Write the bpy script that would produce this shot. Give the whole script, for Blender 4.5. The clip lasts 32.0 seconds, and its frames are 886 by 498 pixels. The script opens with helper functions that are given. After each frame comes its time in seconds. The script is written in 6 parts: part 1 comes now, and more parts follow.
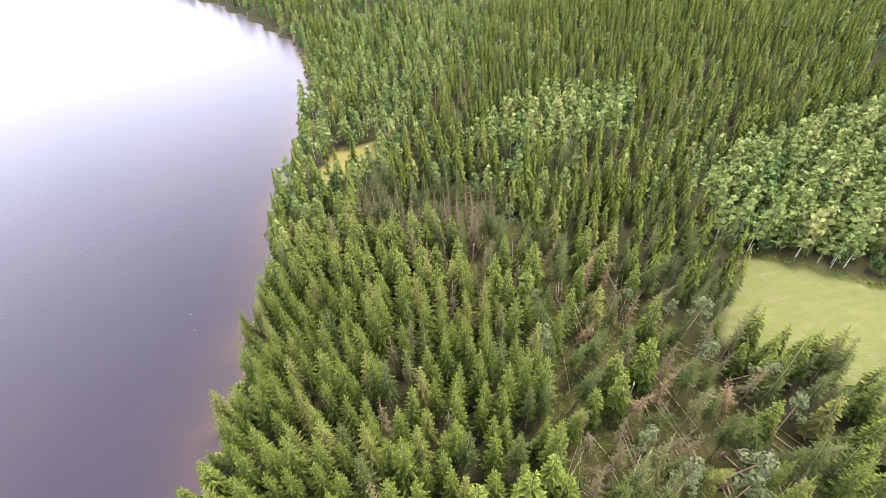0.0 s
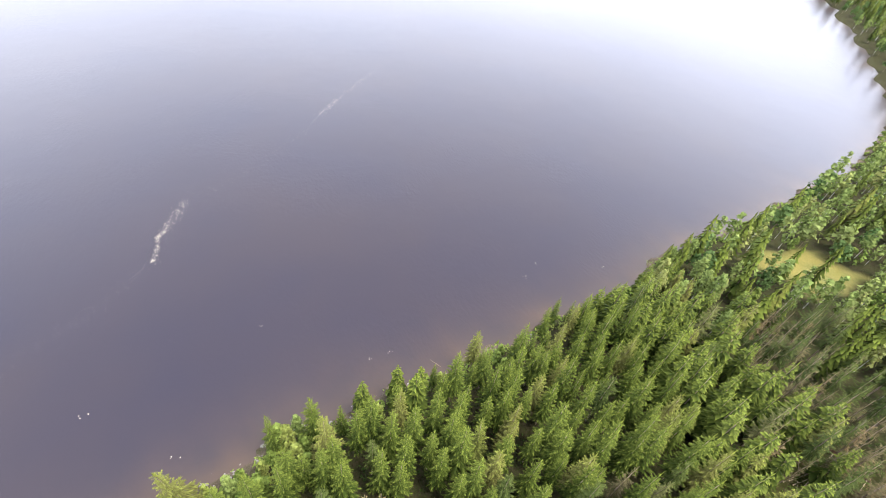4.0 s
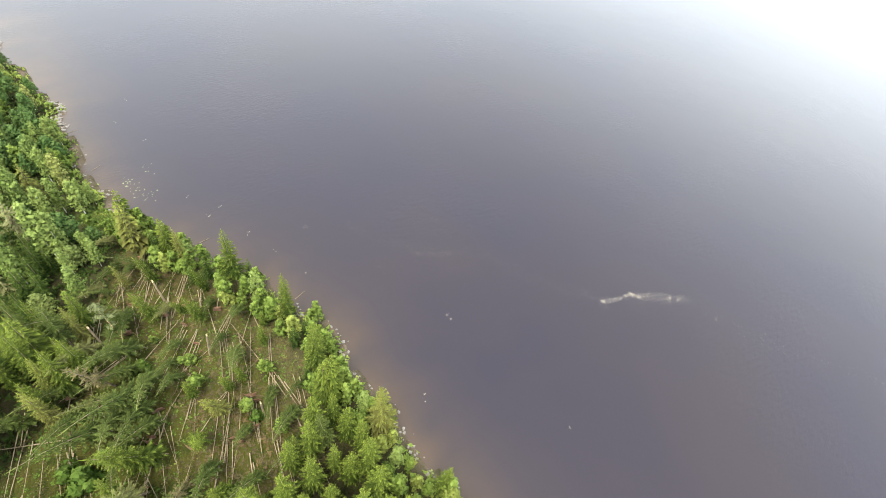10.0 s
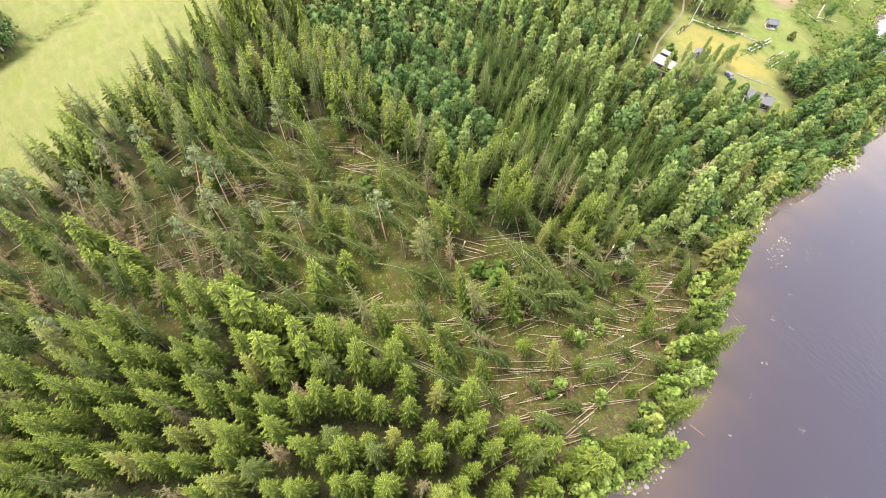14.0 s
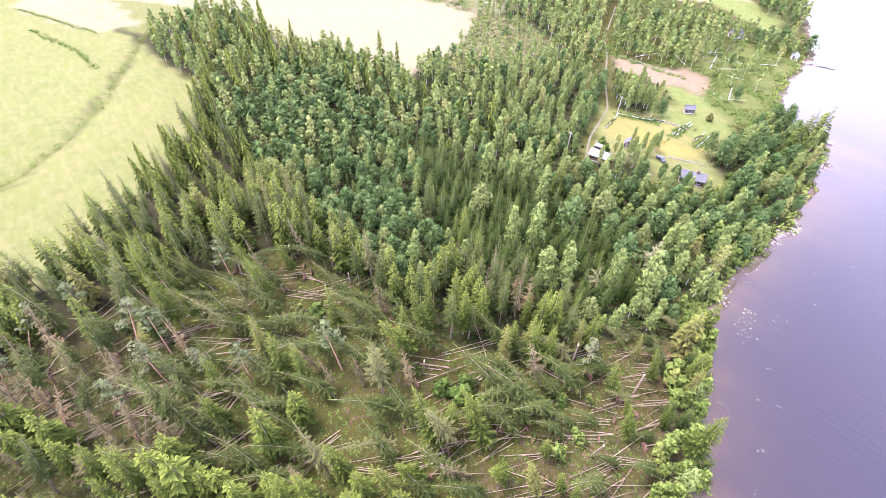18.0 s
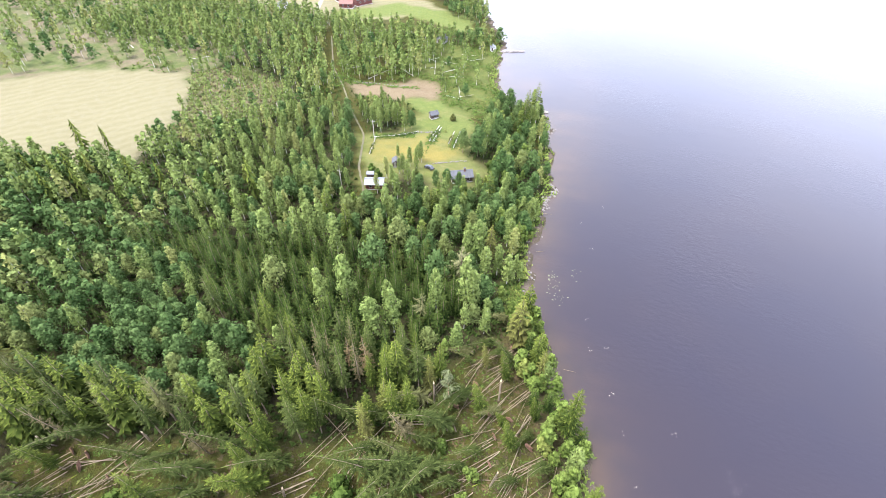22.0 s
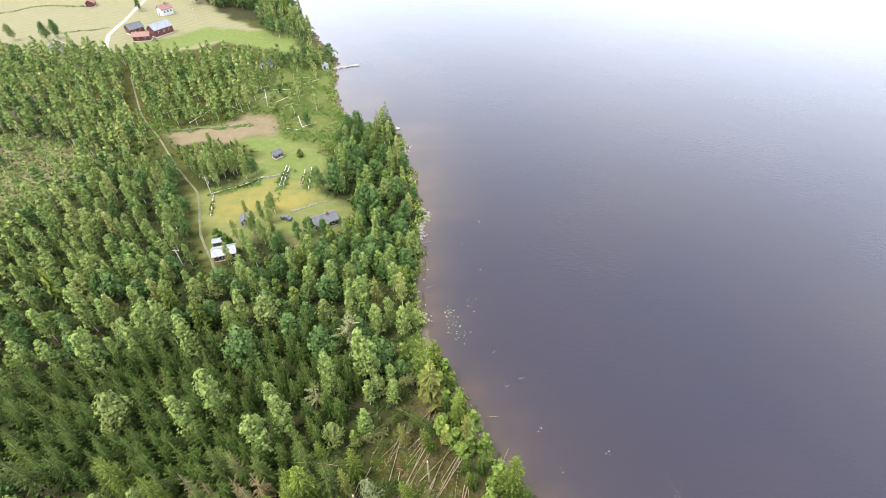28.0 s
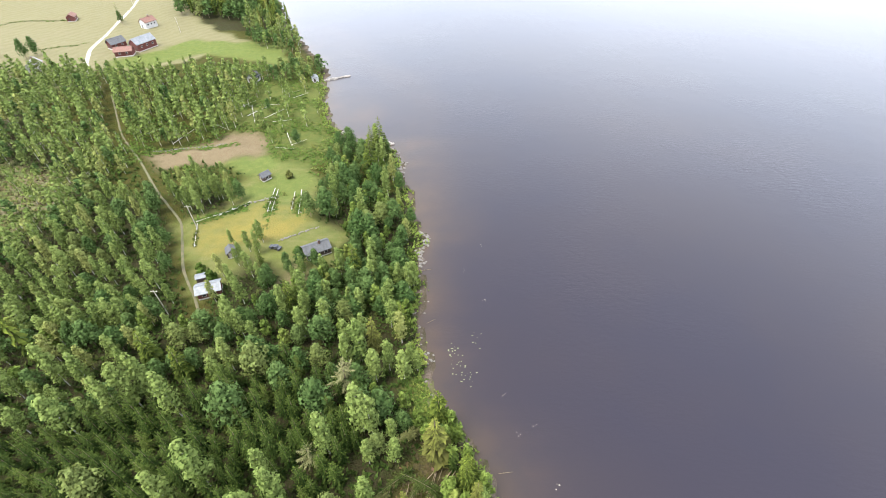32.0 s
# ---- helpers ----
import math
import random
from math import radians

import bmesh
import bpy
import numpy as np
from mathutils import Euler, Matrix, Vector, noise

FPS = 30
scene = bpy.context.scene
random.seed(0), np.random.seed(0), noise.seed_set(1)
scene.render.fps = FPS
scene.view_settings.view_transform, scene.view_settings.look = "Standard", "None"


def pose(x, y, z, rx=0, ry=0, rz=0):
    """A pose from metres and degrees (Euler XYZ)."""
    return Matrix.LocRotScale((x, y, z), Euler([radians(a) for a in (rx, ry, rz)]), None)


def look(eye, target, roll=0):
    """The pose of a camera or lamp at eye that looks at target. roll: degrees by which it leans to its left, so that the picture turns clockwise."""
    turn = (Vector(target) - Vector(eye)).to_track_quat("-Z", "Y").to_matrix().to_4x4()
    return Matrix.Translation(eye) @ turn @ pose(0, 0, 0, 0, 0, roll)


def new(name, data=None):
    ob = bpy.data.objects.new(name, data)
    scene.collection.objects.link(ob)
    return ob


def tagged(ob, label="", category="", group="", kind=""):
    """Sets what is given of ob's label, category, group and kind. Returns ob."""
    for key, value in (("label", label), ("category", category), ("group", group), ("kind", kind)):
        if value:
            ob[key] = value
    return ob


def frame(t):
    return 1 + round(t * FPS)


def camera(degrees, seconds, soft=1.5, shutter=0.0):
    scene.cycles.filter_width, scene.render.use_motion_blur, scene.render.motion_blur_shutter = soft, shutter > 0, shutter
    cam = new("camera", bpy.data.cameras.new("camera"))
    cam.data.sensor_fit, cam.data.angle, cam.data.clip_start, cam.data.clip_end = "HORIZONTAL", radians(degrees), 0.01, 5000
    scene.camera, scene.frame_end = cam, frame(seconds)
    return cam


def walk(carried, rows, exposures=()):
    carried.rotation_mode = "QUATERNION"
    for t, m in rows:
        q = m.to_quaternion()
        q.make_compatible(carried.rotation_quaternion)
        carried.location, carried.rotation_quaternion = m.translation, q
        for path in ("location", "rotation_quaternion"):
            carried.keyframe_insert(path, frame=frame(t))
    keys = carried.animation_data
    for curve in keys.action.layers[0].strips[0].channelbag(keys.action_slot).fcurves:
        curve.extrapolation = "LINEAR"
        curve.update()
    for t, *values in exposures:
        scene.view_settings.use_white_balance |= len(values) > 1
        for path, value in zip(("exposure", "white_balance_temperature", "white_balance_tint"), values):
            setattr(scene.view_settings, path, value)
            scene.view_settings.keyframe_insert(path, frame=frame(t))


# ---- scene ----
cam = camera(87.0, 32.0, soft=0.8)
PATH = [
    (0, (1.57, 29.39, 107.63), (-7.0, -46.73, 43.35), -2.74),
    (0.5, (1.75, 27.52, 107.48), (0.17, -48.97, 43.09), -1.30),
    (1, (1.76, 25.54, 107.34), (8.74, -49.76, 41.91), 1.11),
    (1.5, (1.99, 23.51, 107.16), (19.54, -48.97, 40.53), 3.26),
    (2, (2.03, 21.26, 107.11), (30.37, -46.25, 39.0), 5.29),
    (2.5, (2.24, 19.04, 107.0), (39.24, -43.46, 38.26), 7.18),
    (3, (2.59, 16.84, 106.89), (46.67, -40.32, 37.68), 8.38),
    (3.5, (3.05, 14.69, 106.72), (53.41, -37.05, 37.53), 8.95),
    (4, (3.69, 12.61, 106.55), (59.7, -32.73, 37.22), 8.70),
    (4.5, (4.57, 10.58, 106.42), (65.25, -27.56, 36.68), 8.34),
    (6.5, (11.52, 8.26, 107.86), (82.03, -0.69, 37.52), 13.79),
    (7, (13.34, 6.79, 108.03), (83.71, 5.79, 36.98), 14.32),
    (7.5, (15.2, 5.22, 108.22), (83.89, 12.28, 35.89), 13.93),
    (8, (17.15, 3.5, 108.49), (83.22, 18.92, 35.03), 13.08),
    (8.5, (19.21, 1.9, 108.66), (82.26, 25.4, 34.68), 12.73),
    (9, (21.35, 0.87, 108.58), (80.92, 31.51, 34.34), 13.17),
    (9.5, (23.36, 0.3, 108.49), (78.13, 37.52, 33.56), 12.95),
    (10, (25.28, 0.18, 108.27), (73.66, 44.49, 32.8), 12.90),
    (10.5, (27.18, 0.07, 108.01), (66.06, 52.3, 32.12), 12.57),
    (11, (29.23, -0.01, 107.76), (55.47, 57.63, 30.37), 12.60),
    (11.5, (31.17, 0.29, 107.62), (43.19, 60.04, 28.34), 12.70),
    (12, (33.17, 0.79, 107.47), (31.79, 58.98, 26.15), 13.60),
    (12.5, (34.76, 1.52, 107.32), (21.1, 56.39, 24.84), 13.13),
    (13, (36.01, 2.22, 107.39), (10.6, 51.29, 24.05), 11.17),
    (13.5, (37.01, 3.18, 107.5), (0.74, 44.17, 23.81), 7.56),
    (14, (37.69, 4.34, 107.61), (-6.14, 36.15, 23.54), 6.27),
    (14.5, (38.09, 5.55, 107.7), (-9.0, 35.38, 24.68), 8.82),
    (15, (38.4, 6.84, 107.76), (-16.65, 39.71, 31.02), 7.07),
    (15.5, (38.67, 8.14, 107.75), (-19.5, 42.42, 33.99), 4.21),
    (17.5, (36.88, 12.37, 107.86), (-21.66, 49.42, 35.75), 0.38),
    (18, (36.12, 13.69, 107.96), (-18.64, 57.34, 36.57), 1.00),
    (18.5, (35.22, 14.85, 107.9), (-12.04, 69.23, 38.55), -1.61),
    (19, (34.11, 16.19, 107.82), (-4.57, 77.69, 39.11), -6.97),
    (19.5, (33.09, 17.39, 107.62), (2.84, 84.05, 39.49), -10.89),
    (20, (32.17, 18.38, 107.37), (2.97, 85.51, 39.25), -9.92),
    (20.5, (31.53, 19.63, 107.25), (4.06, 86.44, 38.1), -4.02),
    (21, (30.9, 21.06, 107.18), (4.87, 88.85, 38.42), -0.36),
    (21.5, (30.22, 22.54, 107.15), (4.76, 91.43, 39.28), 0.54),
    (22, (29.55, 23.99, 107.08), (4.36, 93.55, 39.8), 0.34),
    (22.5, (29.06, 25.32, 107.05), (3.35, 96.14, 41.3), 0.21),
    (23, (28.62, 26.83, 107.09), (3.6, 97.46, 40.86), 0.29),
    (23.5, (28.02, 28.49, 107.11), (4.1, 98.56, 39.89), 0.82),
    (24, (27.47, 30.01, 107.19), (10.7, 102.23, 40.08), 0.89),
    (24.5, (26.84, 31.78, 107.03), (17.91, 105.16, 39.68), -1.60),
    (25, (26.32, 33.4, 106.85), (24.13, 107.61, 39.86), -5.18),
    (25.5, (25.71, 35.17, 106.82), (23.87, 108.79, 39.17), -4.79),
    (27.5, (25.5, 42.04, 108.31), (25.07, 116.03, 41.04), 0.53),
    (28, (25.3, 43.81, 108.29), (25.11, 117.78, 41.0), -0.04),
    (28.5, (25.1, 45.58, 108.23), (25.23, 119.55, 40.93), -0.06),
    (29, (24.84, 47.39, 108.19), (25.05, 122.74, 42.45), -0.29),
    (29.5, (24.77, 48.97, 108.1), (25.07, 125.01, 43.15), -0.44),
    (30, (24.69, 50.7, 108.0), (25.39, 125.92, 42.11), -0.34),
    (30.5, (24.68, 52.51, 107.95), (24.81, 127.31, 41.58), -0.90),
    (31, (24.64, 54.43, 107.86), (24.66, 130.17, 42.57), -1.20),
    (31.5, (24.59, 56.21, 107.78), (25.5, 131.03, 41.44), -0.59),
    (32, (24.61, 57.83, 107.67), (24.81, 131.86, 40.45), -1.38),
]
EXPOSURE = [(0.0, 1.50, 6150, 20), (3.0, 1.38, 6150, 15), (8.0, 1.31, 6500, 4), (10.0, 1.31, 6600, 1), (12.0, 1.35, 6700, -1), (14.0, 1.72, 6450, 13), (16.0, 2.03, 5900, 28), (18.0, 1.92, 5650, 38), (20.0, 1.64, 5700, 21), (23.0, 1.47, 5850, 15), (26.0, 1.33, 6000, 10), (32.0, 1.09, 6200, 7)]
walk(cam, [(t, look(e, g, r)) for t, e, g, r in PATH], EXPOSURE)

# ---- sky and sun: bright high overcast ----
world = bpy.data.worlds.new("sky")
scene.world = world
world.use_nodes = True
wn, wl = world.node_tree.nodes, world.node_tree.links
wn.clear()
w_out, w_bg = wn.new("ShaderNodeOutputWorld"), wn.new("ShaderNodeBackground")
w_sky = wn.new("ShaderNodeTexSky")
w_sky.sky_type, w_sky.sun_disc = "NISHITA", False
w_sky.sun_elevation, w_sky.sun_rotation = radians(67), radians(-122)
w_sky.air_density, w_sky.dust_density = 1.0, 3.0
w_scale = wn.new("ShaderNodeVectorMath")
w_scale.operation = "SCALE"
w_scale.inputs["Scale"].default_value = 0.10
w_coord, w_noise, w_ramp, w_mix = wn.new("ShaderNodeTexCoord"), wn.new("ShaderNodeTexNoise"), wn.new("ShaderNodeMapRange"), wn.new("ShaderNodeMix")
w_noise.inputs["Scale"].default_value, w_noise.inputs["Detail"].default_value = 2.2, 3.0
w_ramp.inputs["From Min"].default_value, w_ramp.inputs["From Max"].default_value = 0.3, 0.7
w_ramp.inputs["To Min"].default_value, w_ramp.inputs["To Max"].default_value = 0.72, 0.95
w_mix.data_type = "RGBA"
w_mix.inputs[7].default_value = (0.90, 0.93, 1.03, 1)
wl.new(w_coord.outputs["Generated"], w_noise.inputs["Vector"])
wl.new(w_noise.outputs["Fac"], w_ramp.inputs["Value"])
wl.new(w_ramp.outputs["Result"], w_mix.inputs[0])
wl.new(w_sky.outputs["Color"], w_scale.inputs[0])
wl.new(w_scale.outputs["Vector"], w_mix.inputs[6])
wl.new(w_mix.outputs[2], w_bg.inputs["Color"])
# the haze brightens evenly towards the horizon
w_sep, w_haze, w_pow, w_gain = wn.new("ShaderNodeSeparateXYZ"), wn.new("ShaderNodeMath"), wn.new("ShaderNodeMath"), wn.new("ShaderNodeMath")
w_haze.operation, w_pow.operation, w_gain.operation = "SUBTRACT", "POWER", "MULTIPLY_ADD"
w_haze.inputs[0].default_value, w_haze.use_clamp, w_pow.inputs[1].default_value = 1.0, True, 1.5
w_gain.inputs[1].default_value, w_gain.inputs[2].default_value = 1.75, 1.75
wl.new(w_coord.outputs["Generated"], w_sep.inputs[0])
wl.new(w_sep.outputs["Z"], w_haze.inputs[1])
wl.new(w_haze.outputs[0], w_pow.inputs[0])
wl.new(w_pow.outputs[0], w_gain.inputs[0])
# unseen sky dimmed slightly to the south, added to tone down the lake's reflection
w_dot, w_near, w_glow, w_total = wn.new("ShaderNodeVectorMath"), wn.new("ShaderNodeMath"), wn.new("ShaderNodeMath"), wn.new("ShaderNodeMath")
w_dot.operation, w_near.operation, w_glow.operation, w_total.operation = "DOT_PRODUCT", "POWER", "MULTIPLY_ADD", "MULTIPLY"
w_dot.inputs[1].default_value = (0.30, -0.76, 0.57)
w_dots = wn.new("ShaderNodeMath")
w_dots.operation, w_dots.inputs[1].default_value = "MAXIMUM", 0.0
w_near.inputs[1].default_value, w_glow.inputs[1].default_value, w_glow.inputs[2].default_value = 3.0, -0.12, 1.0
wl.new(w_coord.outputs["Generated"], w_dot.inputs[0])
wl.new(w_dot.outputs["Value"], w_dots.inputs[0])
wl.new(w_dots.outputs[0], w_near.inputs[0])
wl.new(w_near.outputs[0], w_glow.inputs[0])
wl.new(w_gain.outputs[0], w_total.inputs[0])
wl.new(w_glow.outputs[0], w_total.inputs[1])
wl.new(w_total.outputs[0], w_bg.inputs["Strength"])
wl.new(w_bg.outputs["Background"], w_out.inputs["Surface"])

sun = new("sun", bpy.data.lights.new("sun", "SUN"))
sun.data.energy, sun.data.angle, sun.data.color = 4.4, radians(24), (1.0, 0.94, 0.82)
sun.matrix_world = look((-80, -50, 220), (0, 0, 0))

# ---- materials ----
def nodes_of(name, rough=0.8, spec=0.3):
    m = bpy.data.materials.new(name)
    m.use_nodes = True
    n, l = m.node_tree.nodes, m.node_tree.links
    b = n["Principled BSDF"]
    b.inputs["Roughness"].default_value = rough
    b.inputs["Specular IOR Level"].default_value = spec
    return m, n, l, b


def blend(n, l, fac, a, b):
    """A colour mix; fac, a and b are sockets or values."""
    x = n.new("ShaderNodeMix")
    x.data_type = "RGBA"
    for k, v in ((0, fac), (6, a), (7, b)):
        if isinstance(v, (tuple, list)):
            x.inputs[k].default_value = (*v[:3], 1)
        elif isinstance(v, (int, float)):
            x.inputs[k].default_value = v
        else:
            l.new(v, x.inputs[k])
    return x.outputs[2]


def grain(n, l, scale, detail=4.0, lo=0.35, hi=0.65, coords="Object", rough=0.6):
    c, t, r = n.new("ShaderNodeTexCoord"), n.new("ShaderNodeTexNoise"), n.new("ShaderNodeMapRange")
    t.inputs["Scale"].default_value, t.inputs["Detail"].default_value, t.inputs["Roughness"].default_value = scale, detail, rough
    r.inputs["From Min"].default_value, r.inputs["From Max"].default_value = lo, hi
    l.new(c.outputs[coords], t.inputs["Vector"])
    l.new(t.outputs["Fac"], r.inputs["Value"])
    return r.outputs["Result"]


def bump(n, l, b, height, strength, distance):
    x = n.new("ShaderNodeBump")
    x.inputs["Strength"].default_value, x.inputs["Distance"].default_value = strength, distance
    l.new(height, x.inputs["Height"])
    l.new(x.outputs["Normal"], b.inputs["Normal"])


def attribute(n, name):
    x = n.new("ShaderNodeAttribute")
    x.attribute_name = name
    return x


def plain(name, a, b, scale=3.0, rough=0.8, relief=0.0, fine=0.0, metal=0.0, spec=0.3):
    """Two-tone surface with coarse stains and fine grain."""
    m, n, l, bs = nodes_of(name, rough, spec)
    g, h = grain(n, l, scale), grain(n, l, scale * 7, 5.0)
    col = blend(n, l, g, a, b)
    col = blend(n, l, h, col, tuple(0.6 * v for v in a))
    col2 = blend(n, l, 0.25, blend(n, l, g, a, b), col)
    l.new(col2, bs.inputs["Base Color"])
    bs.inputs["Metallic"].default_value = metal
    if relief:
        bump(n, l, bs, h, 0.5, relief)
    return m


def tree_tone(n, l):
    """A number of each tree's own: by object, or by the tree's stored tone in a joined wood."""
    info, t = n.new("ShaderNodeObjectInfo"), attribute(n, "tone")
    add, fr = n.new("ShaderNodeMath"), n.new("ShaderNodeMath")
    add.operation, fr.operation = "ADD", "FRACT"
    l.new(info.outputs["Random"], add.inputs[0])
    l.new(t.outputs["Fac"], add.inputs[1])
    l.new(add.outputs[0], fr.inputs[0])
    return fr.outputs[0]


def foliage(name, dark, light, tip_light, odd, odd_share=0.12, glow=0.15):
    """Leaves or needles: two tones from tree to tree, paler tips for young growth and painted top light."""
    m, n, l, b = nodes_of(name, 0.7, 0.04)
    tone = tree_tone(n, l)
    col = blend(n, l, tone, dark, light)
    ramp = n.new("ShaderNodeMapRange")
    ramp.inputs["From Min"].default_value, ramp.inputs["From Max"].default_value = 1 - odd_share, 1 - odd_share * 0.7
    l.new(tone, ramp.inputs["Value"])
    col = blend(n, l, ramp.outputs["Result"], col, odd)
    tips = attribute(n, "tip_light")
    col = blend(n, l, tips.outputs["Fac"], col, blend(n, l, 0.7, col, tip_light))
    isl = n.new("ShaderNodeNewGeometry")
    vary = n.new("ShaderNodeMapRange")
    vary.inputs["To Min"].default_value, vary.inputs["To Max"].default_value = 0.70, 1.28
    l.new(isl.outputs["Random Per Island"], vary.inputs["Value"])
    mul = n.new("ShaderNodeVectorMath")
    mul.operation = "SCALE"
    l.new(col, mul.inputs[0])
    l.new(vary.outputs["Result"], mul.inputs["Scale"])
    l.new(mul.outputs["Vector"], b.inputs["Base Color"])
    if glow:
        tr, ms, out = n.new("ShaderNodeBsdfTranslucent"), n.new("ShaderNodeMixShader"), n["Material Output"]
        l.new(mul.outputs["Vector"], tr.inputs["Color"])
        ms.inputs["Fac"].default_value = glow
        l.new(b.outputs["BSDF"], ms.inputs[1])
        l.new(tr.outputs["BSDF"], ms.inputs[2])
        l.new(ms.outputs["Shader"], out.inputs["Surface"])
    return m


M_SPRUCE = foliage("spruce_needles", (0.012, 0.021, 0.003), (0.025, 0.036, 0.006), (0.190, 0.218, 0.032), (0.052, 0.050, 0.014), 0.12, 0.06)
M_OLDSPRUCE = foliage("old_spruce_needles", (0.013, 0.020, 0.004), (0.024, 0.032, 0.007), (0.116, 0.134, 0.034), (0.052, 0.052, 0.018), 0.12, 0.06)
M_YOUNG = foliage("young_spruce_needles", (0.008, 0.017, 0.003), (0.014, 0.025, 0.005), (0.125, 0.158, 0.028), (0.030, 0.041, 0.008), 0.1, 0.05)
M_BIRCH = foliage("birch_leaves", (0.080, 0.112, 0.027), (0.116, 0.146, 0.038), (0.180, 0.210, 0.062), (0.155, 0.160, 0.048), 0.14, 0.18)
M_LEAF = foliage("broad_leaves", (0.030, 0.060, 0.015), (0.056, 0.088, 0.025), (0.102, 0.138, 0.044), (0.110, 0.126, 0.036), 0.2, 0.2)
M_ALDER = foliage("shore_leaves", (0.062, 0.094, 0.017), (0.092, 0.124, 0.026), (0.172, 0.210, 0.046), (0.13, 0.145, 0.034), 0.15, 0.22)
M_PINE = foliage("pine_needles", (0.036, 0.048, 0.018), (0.054, 0.066, 0.025), (0.098, 0.112, 0.048), (0.07, 0.075, 0.035), 0.2, 0.06)
M_DRY = foliage("withered_needles", (0.044, 0.037, 0.016), (0.066, 0.055, 0.025), (0.118, 0.104, 0.048), (0.085, 0.060, 0.028), 0.2, 0.06)
M_BUSH = foliage("bush_leaves", (0.028, 0.056, 0.009), (0.050, 0.076, 0.014), (0.105, 0.135, 0.028), (0.075, 0.074, 0.022), 0.2, 0.2)
# undergrowth in a deep tone: the shade between the trees is in its colour
M_SHADED_GROWTH = foliage("shaded_undergrowth", (0.016, 0.029, 0.006), (0.027, 0.044, 0.009), (0.055, 0.076, 0.016), (0.036, 0.040, 0.012), 0.2, 0.1)
M_SLASH = foliage("slash_twigs", (0.024, 0.019, 0.008), (0.040, 0.032, 0.014), (0.078, 0.064, 0.034), (0.050, 0.032, 0.014), 0.2, 0.0)
M_PALE = foliage("bleached_twigs", (0.085, 0.086, 0.036), (0.115, 0.112, 0.050), (0.185, 0.176, 0.085), (0.13, 0.12, 0.06), 0.2, 0.1)
M_BARK = plain("spruce_bark", (0.17, 0.128, 0.088), (0.09, 0.066, 0.045), 2.0, 0.9, 0.02)
M_LOG = plain("fallen_bark", (0.215, 0.168, 0.108), (0.085, 0.063, 0.039), 0.45, 0.85, 0.02)
M_BIRCHBARK = plain("birch_bark", (0.46, 0.44, 0.40), (0.26, 0.24, 0.21), 1.5, 0.7, 0.01)
M_PINEBARK = plain("pine_bark", (0.36, 0.20, 0.12), (0.22, 0.14, 0.09), 1.5, 0.85, 0.02)
M_WOOD = plain("split_wood", (0.72, 0.58, 0.38), (0.52, 0.40, 0.25), 3.0, 0.8)
M_ROOT = plain("root_earth", (0.16, 0.085, 0.05), (0.085, 0.05, 0.032), 2.5, 0.95, 0.08)
M_ROCK = plain("grey_rock", (0.150, 0.135, 0.122), (0.080, 0.072, 0.064), 1.2, 0.85, 0.06)
M_FOAM = plain("foam", (0.25, 0.225, 0.18), (0.16, 0.14, 0.11), 2.0, 0.9)
M_LILY = plain("lily_leaf", (0.10, 0.11, 0.05), (0.14, 0.138, 0.078), 1.0, 0.5)
M_RED = plain("red_boards", (0.105, 0.032, 0.024), (0.07, 0.024, 0.019), 2.0, 0.85)
M_DARKWOOD = plain("dark_boards", (0.075, 0.05, 0.04), (0.04, 0.03, 0.026), 2.0, 0.8)
M_WHITE = plain("white_paint", (0.42, 0.41, 0.39), (0.34, 0.33, 0.31), 1.0, 0.6)
M_TIN = plain("pale_tin", (0.165, 0.17, 0.18), (0.10, 0.105, 0.115), 0.8, 0.5)
M_SLATE = plain("dark_roof", (0.076, 0.076, 0.080), (0.050, 0.050, 0.053), 1.2, 0.75)
M_GREYROOF = plain("grey_roof", (0.24, 0.22, 0.23), (0.16, 0.15, 0.16), 1.2, 0.7)
M_BRICKROOF = plain("tile_roof", (0.16, 0.082, 0.062), (0.11, 0.062, 0.05), 1.0, 0.8)
M_GRAVEL = plain("gravel", (0.26, 0.235, 0.19), (0.18, 0.16, 0.125), 0.6, 0.95, 0.02)
M_TRACK = plain("trodden_earth", (0.098, 0.080, 0.048), (0.058, 0.062, 0.026), 0.5, 0.95, 0.02)
M_STONES = plain("piled_stones", (0.24, 0.215, 0.19), (0.14, 0.125, 0.11), 0.9, 0.9, 0.1)
M_CONCRETE = plain("concrete", (0.45, 0.43, 0.40), (0.34, 0.32, 0.30), 1.0, 0.9)
M_POLE = plain("pole_wood", (0.30, 0.27, 0.23), (0.21, 0.19, 0.16), 1.0, 0.9)
M_GLASS = plain("dark_pane", (0.02, 0.022, 0.025), (0.03, 0.03, 0.035), 1.0, 0.08, spec=0.5)
M_CAR = plain("dark_car_paint", (0.02, 0.021, 0.024), (0.03, 0.03, 0.034), 1.0, 0.25, spec=0.5)
M_TYRE = plain("tyre_rubber", (0.03, 0.03, 0.03), (0.045, 0.045, 0.045), 4.0, 0.9)

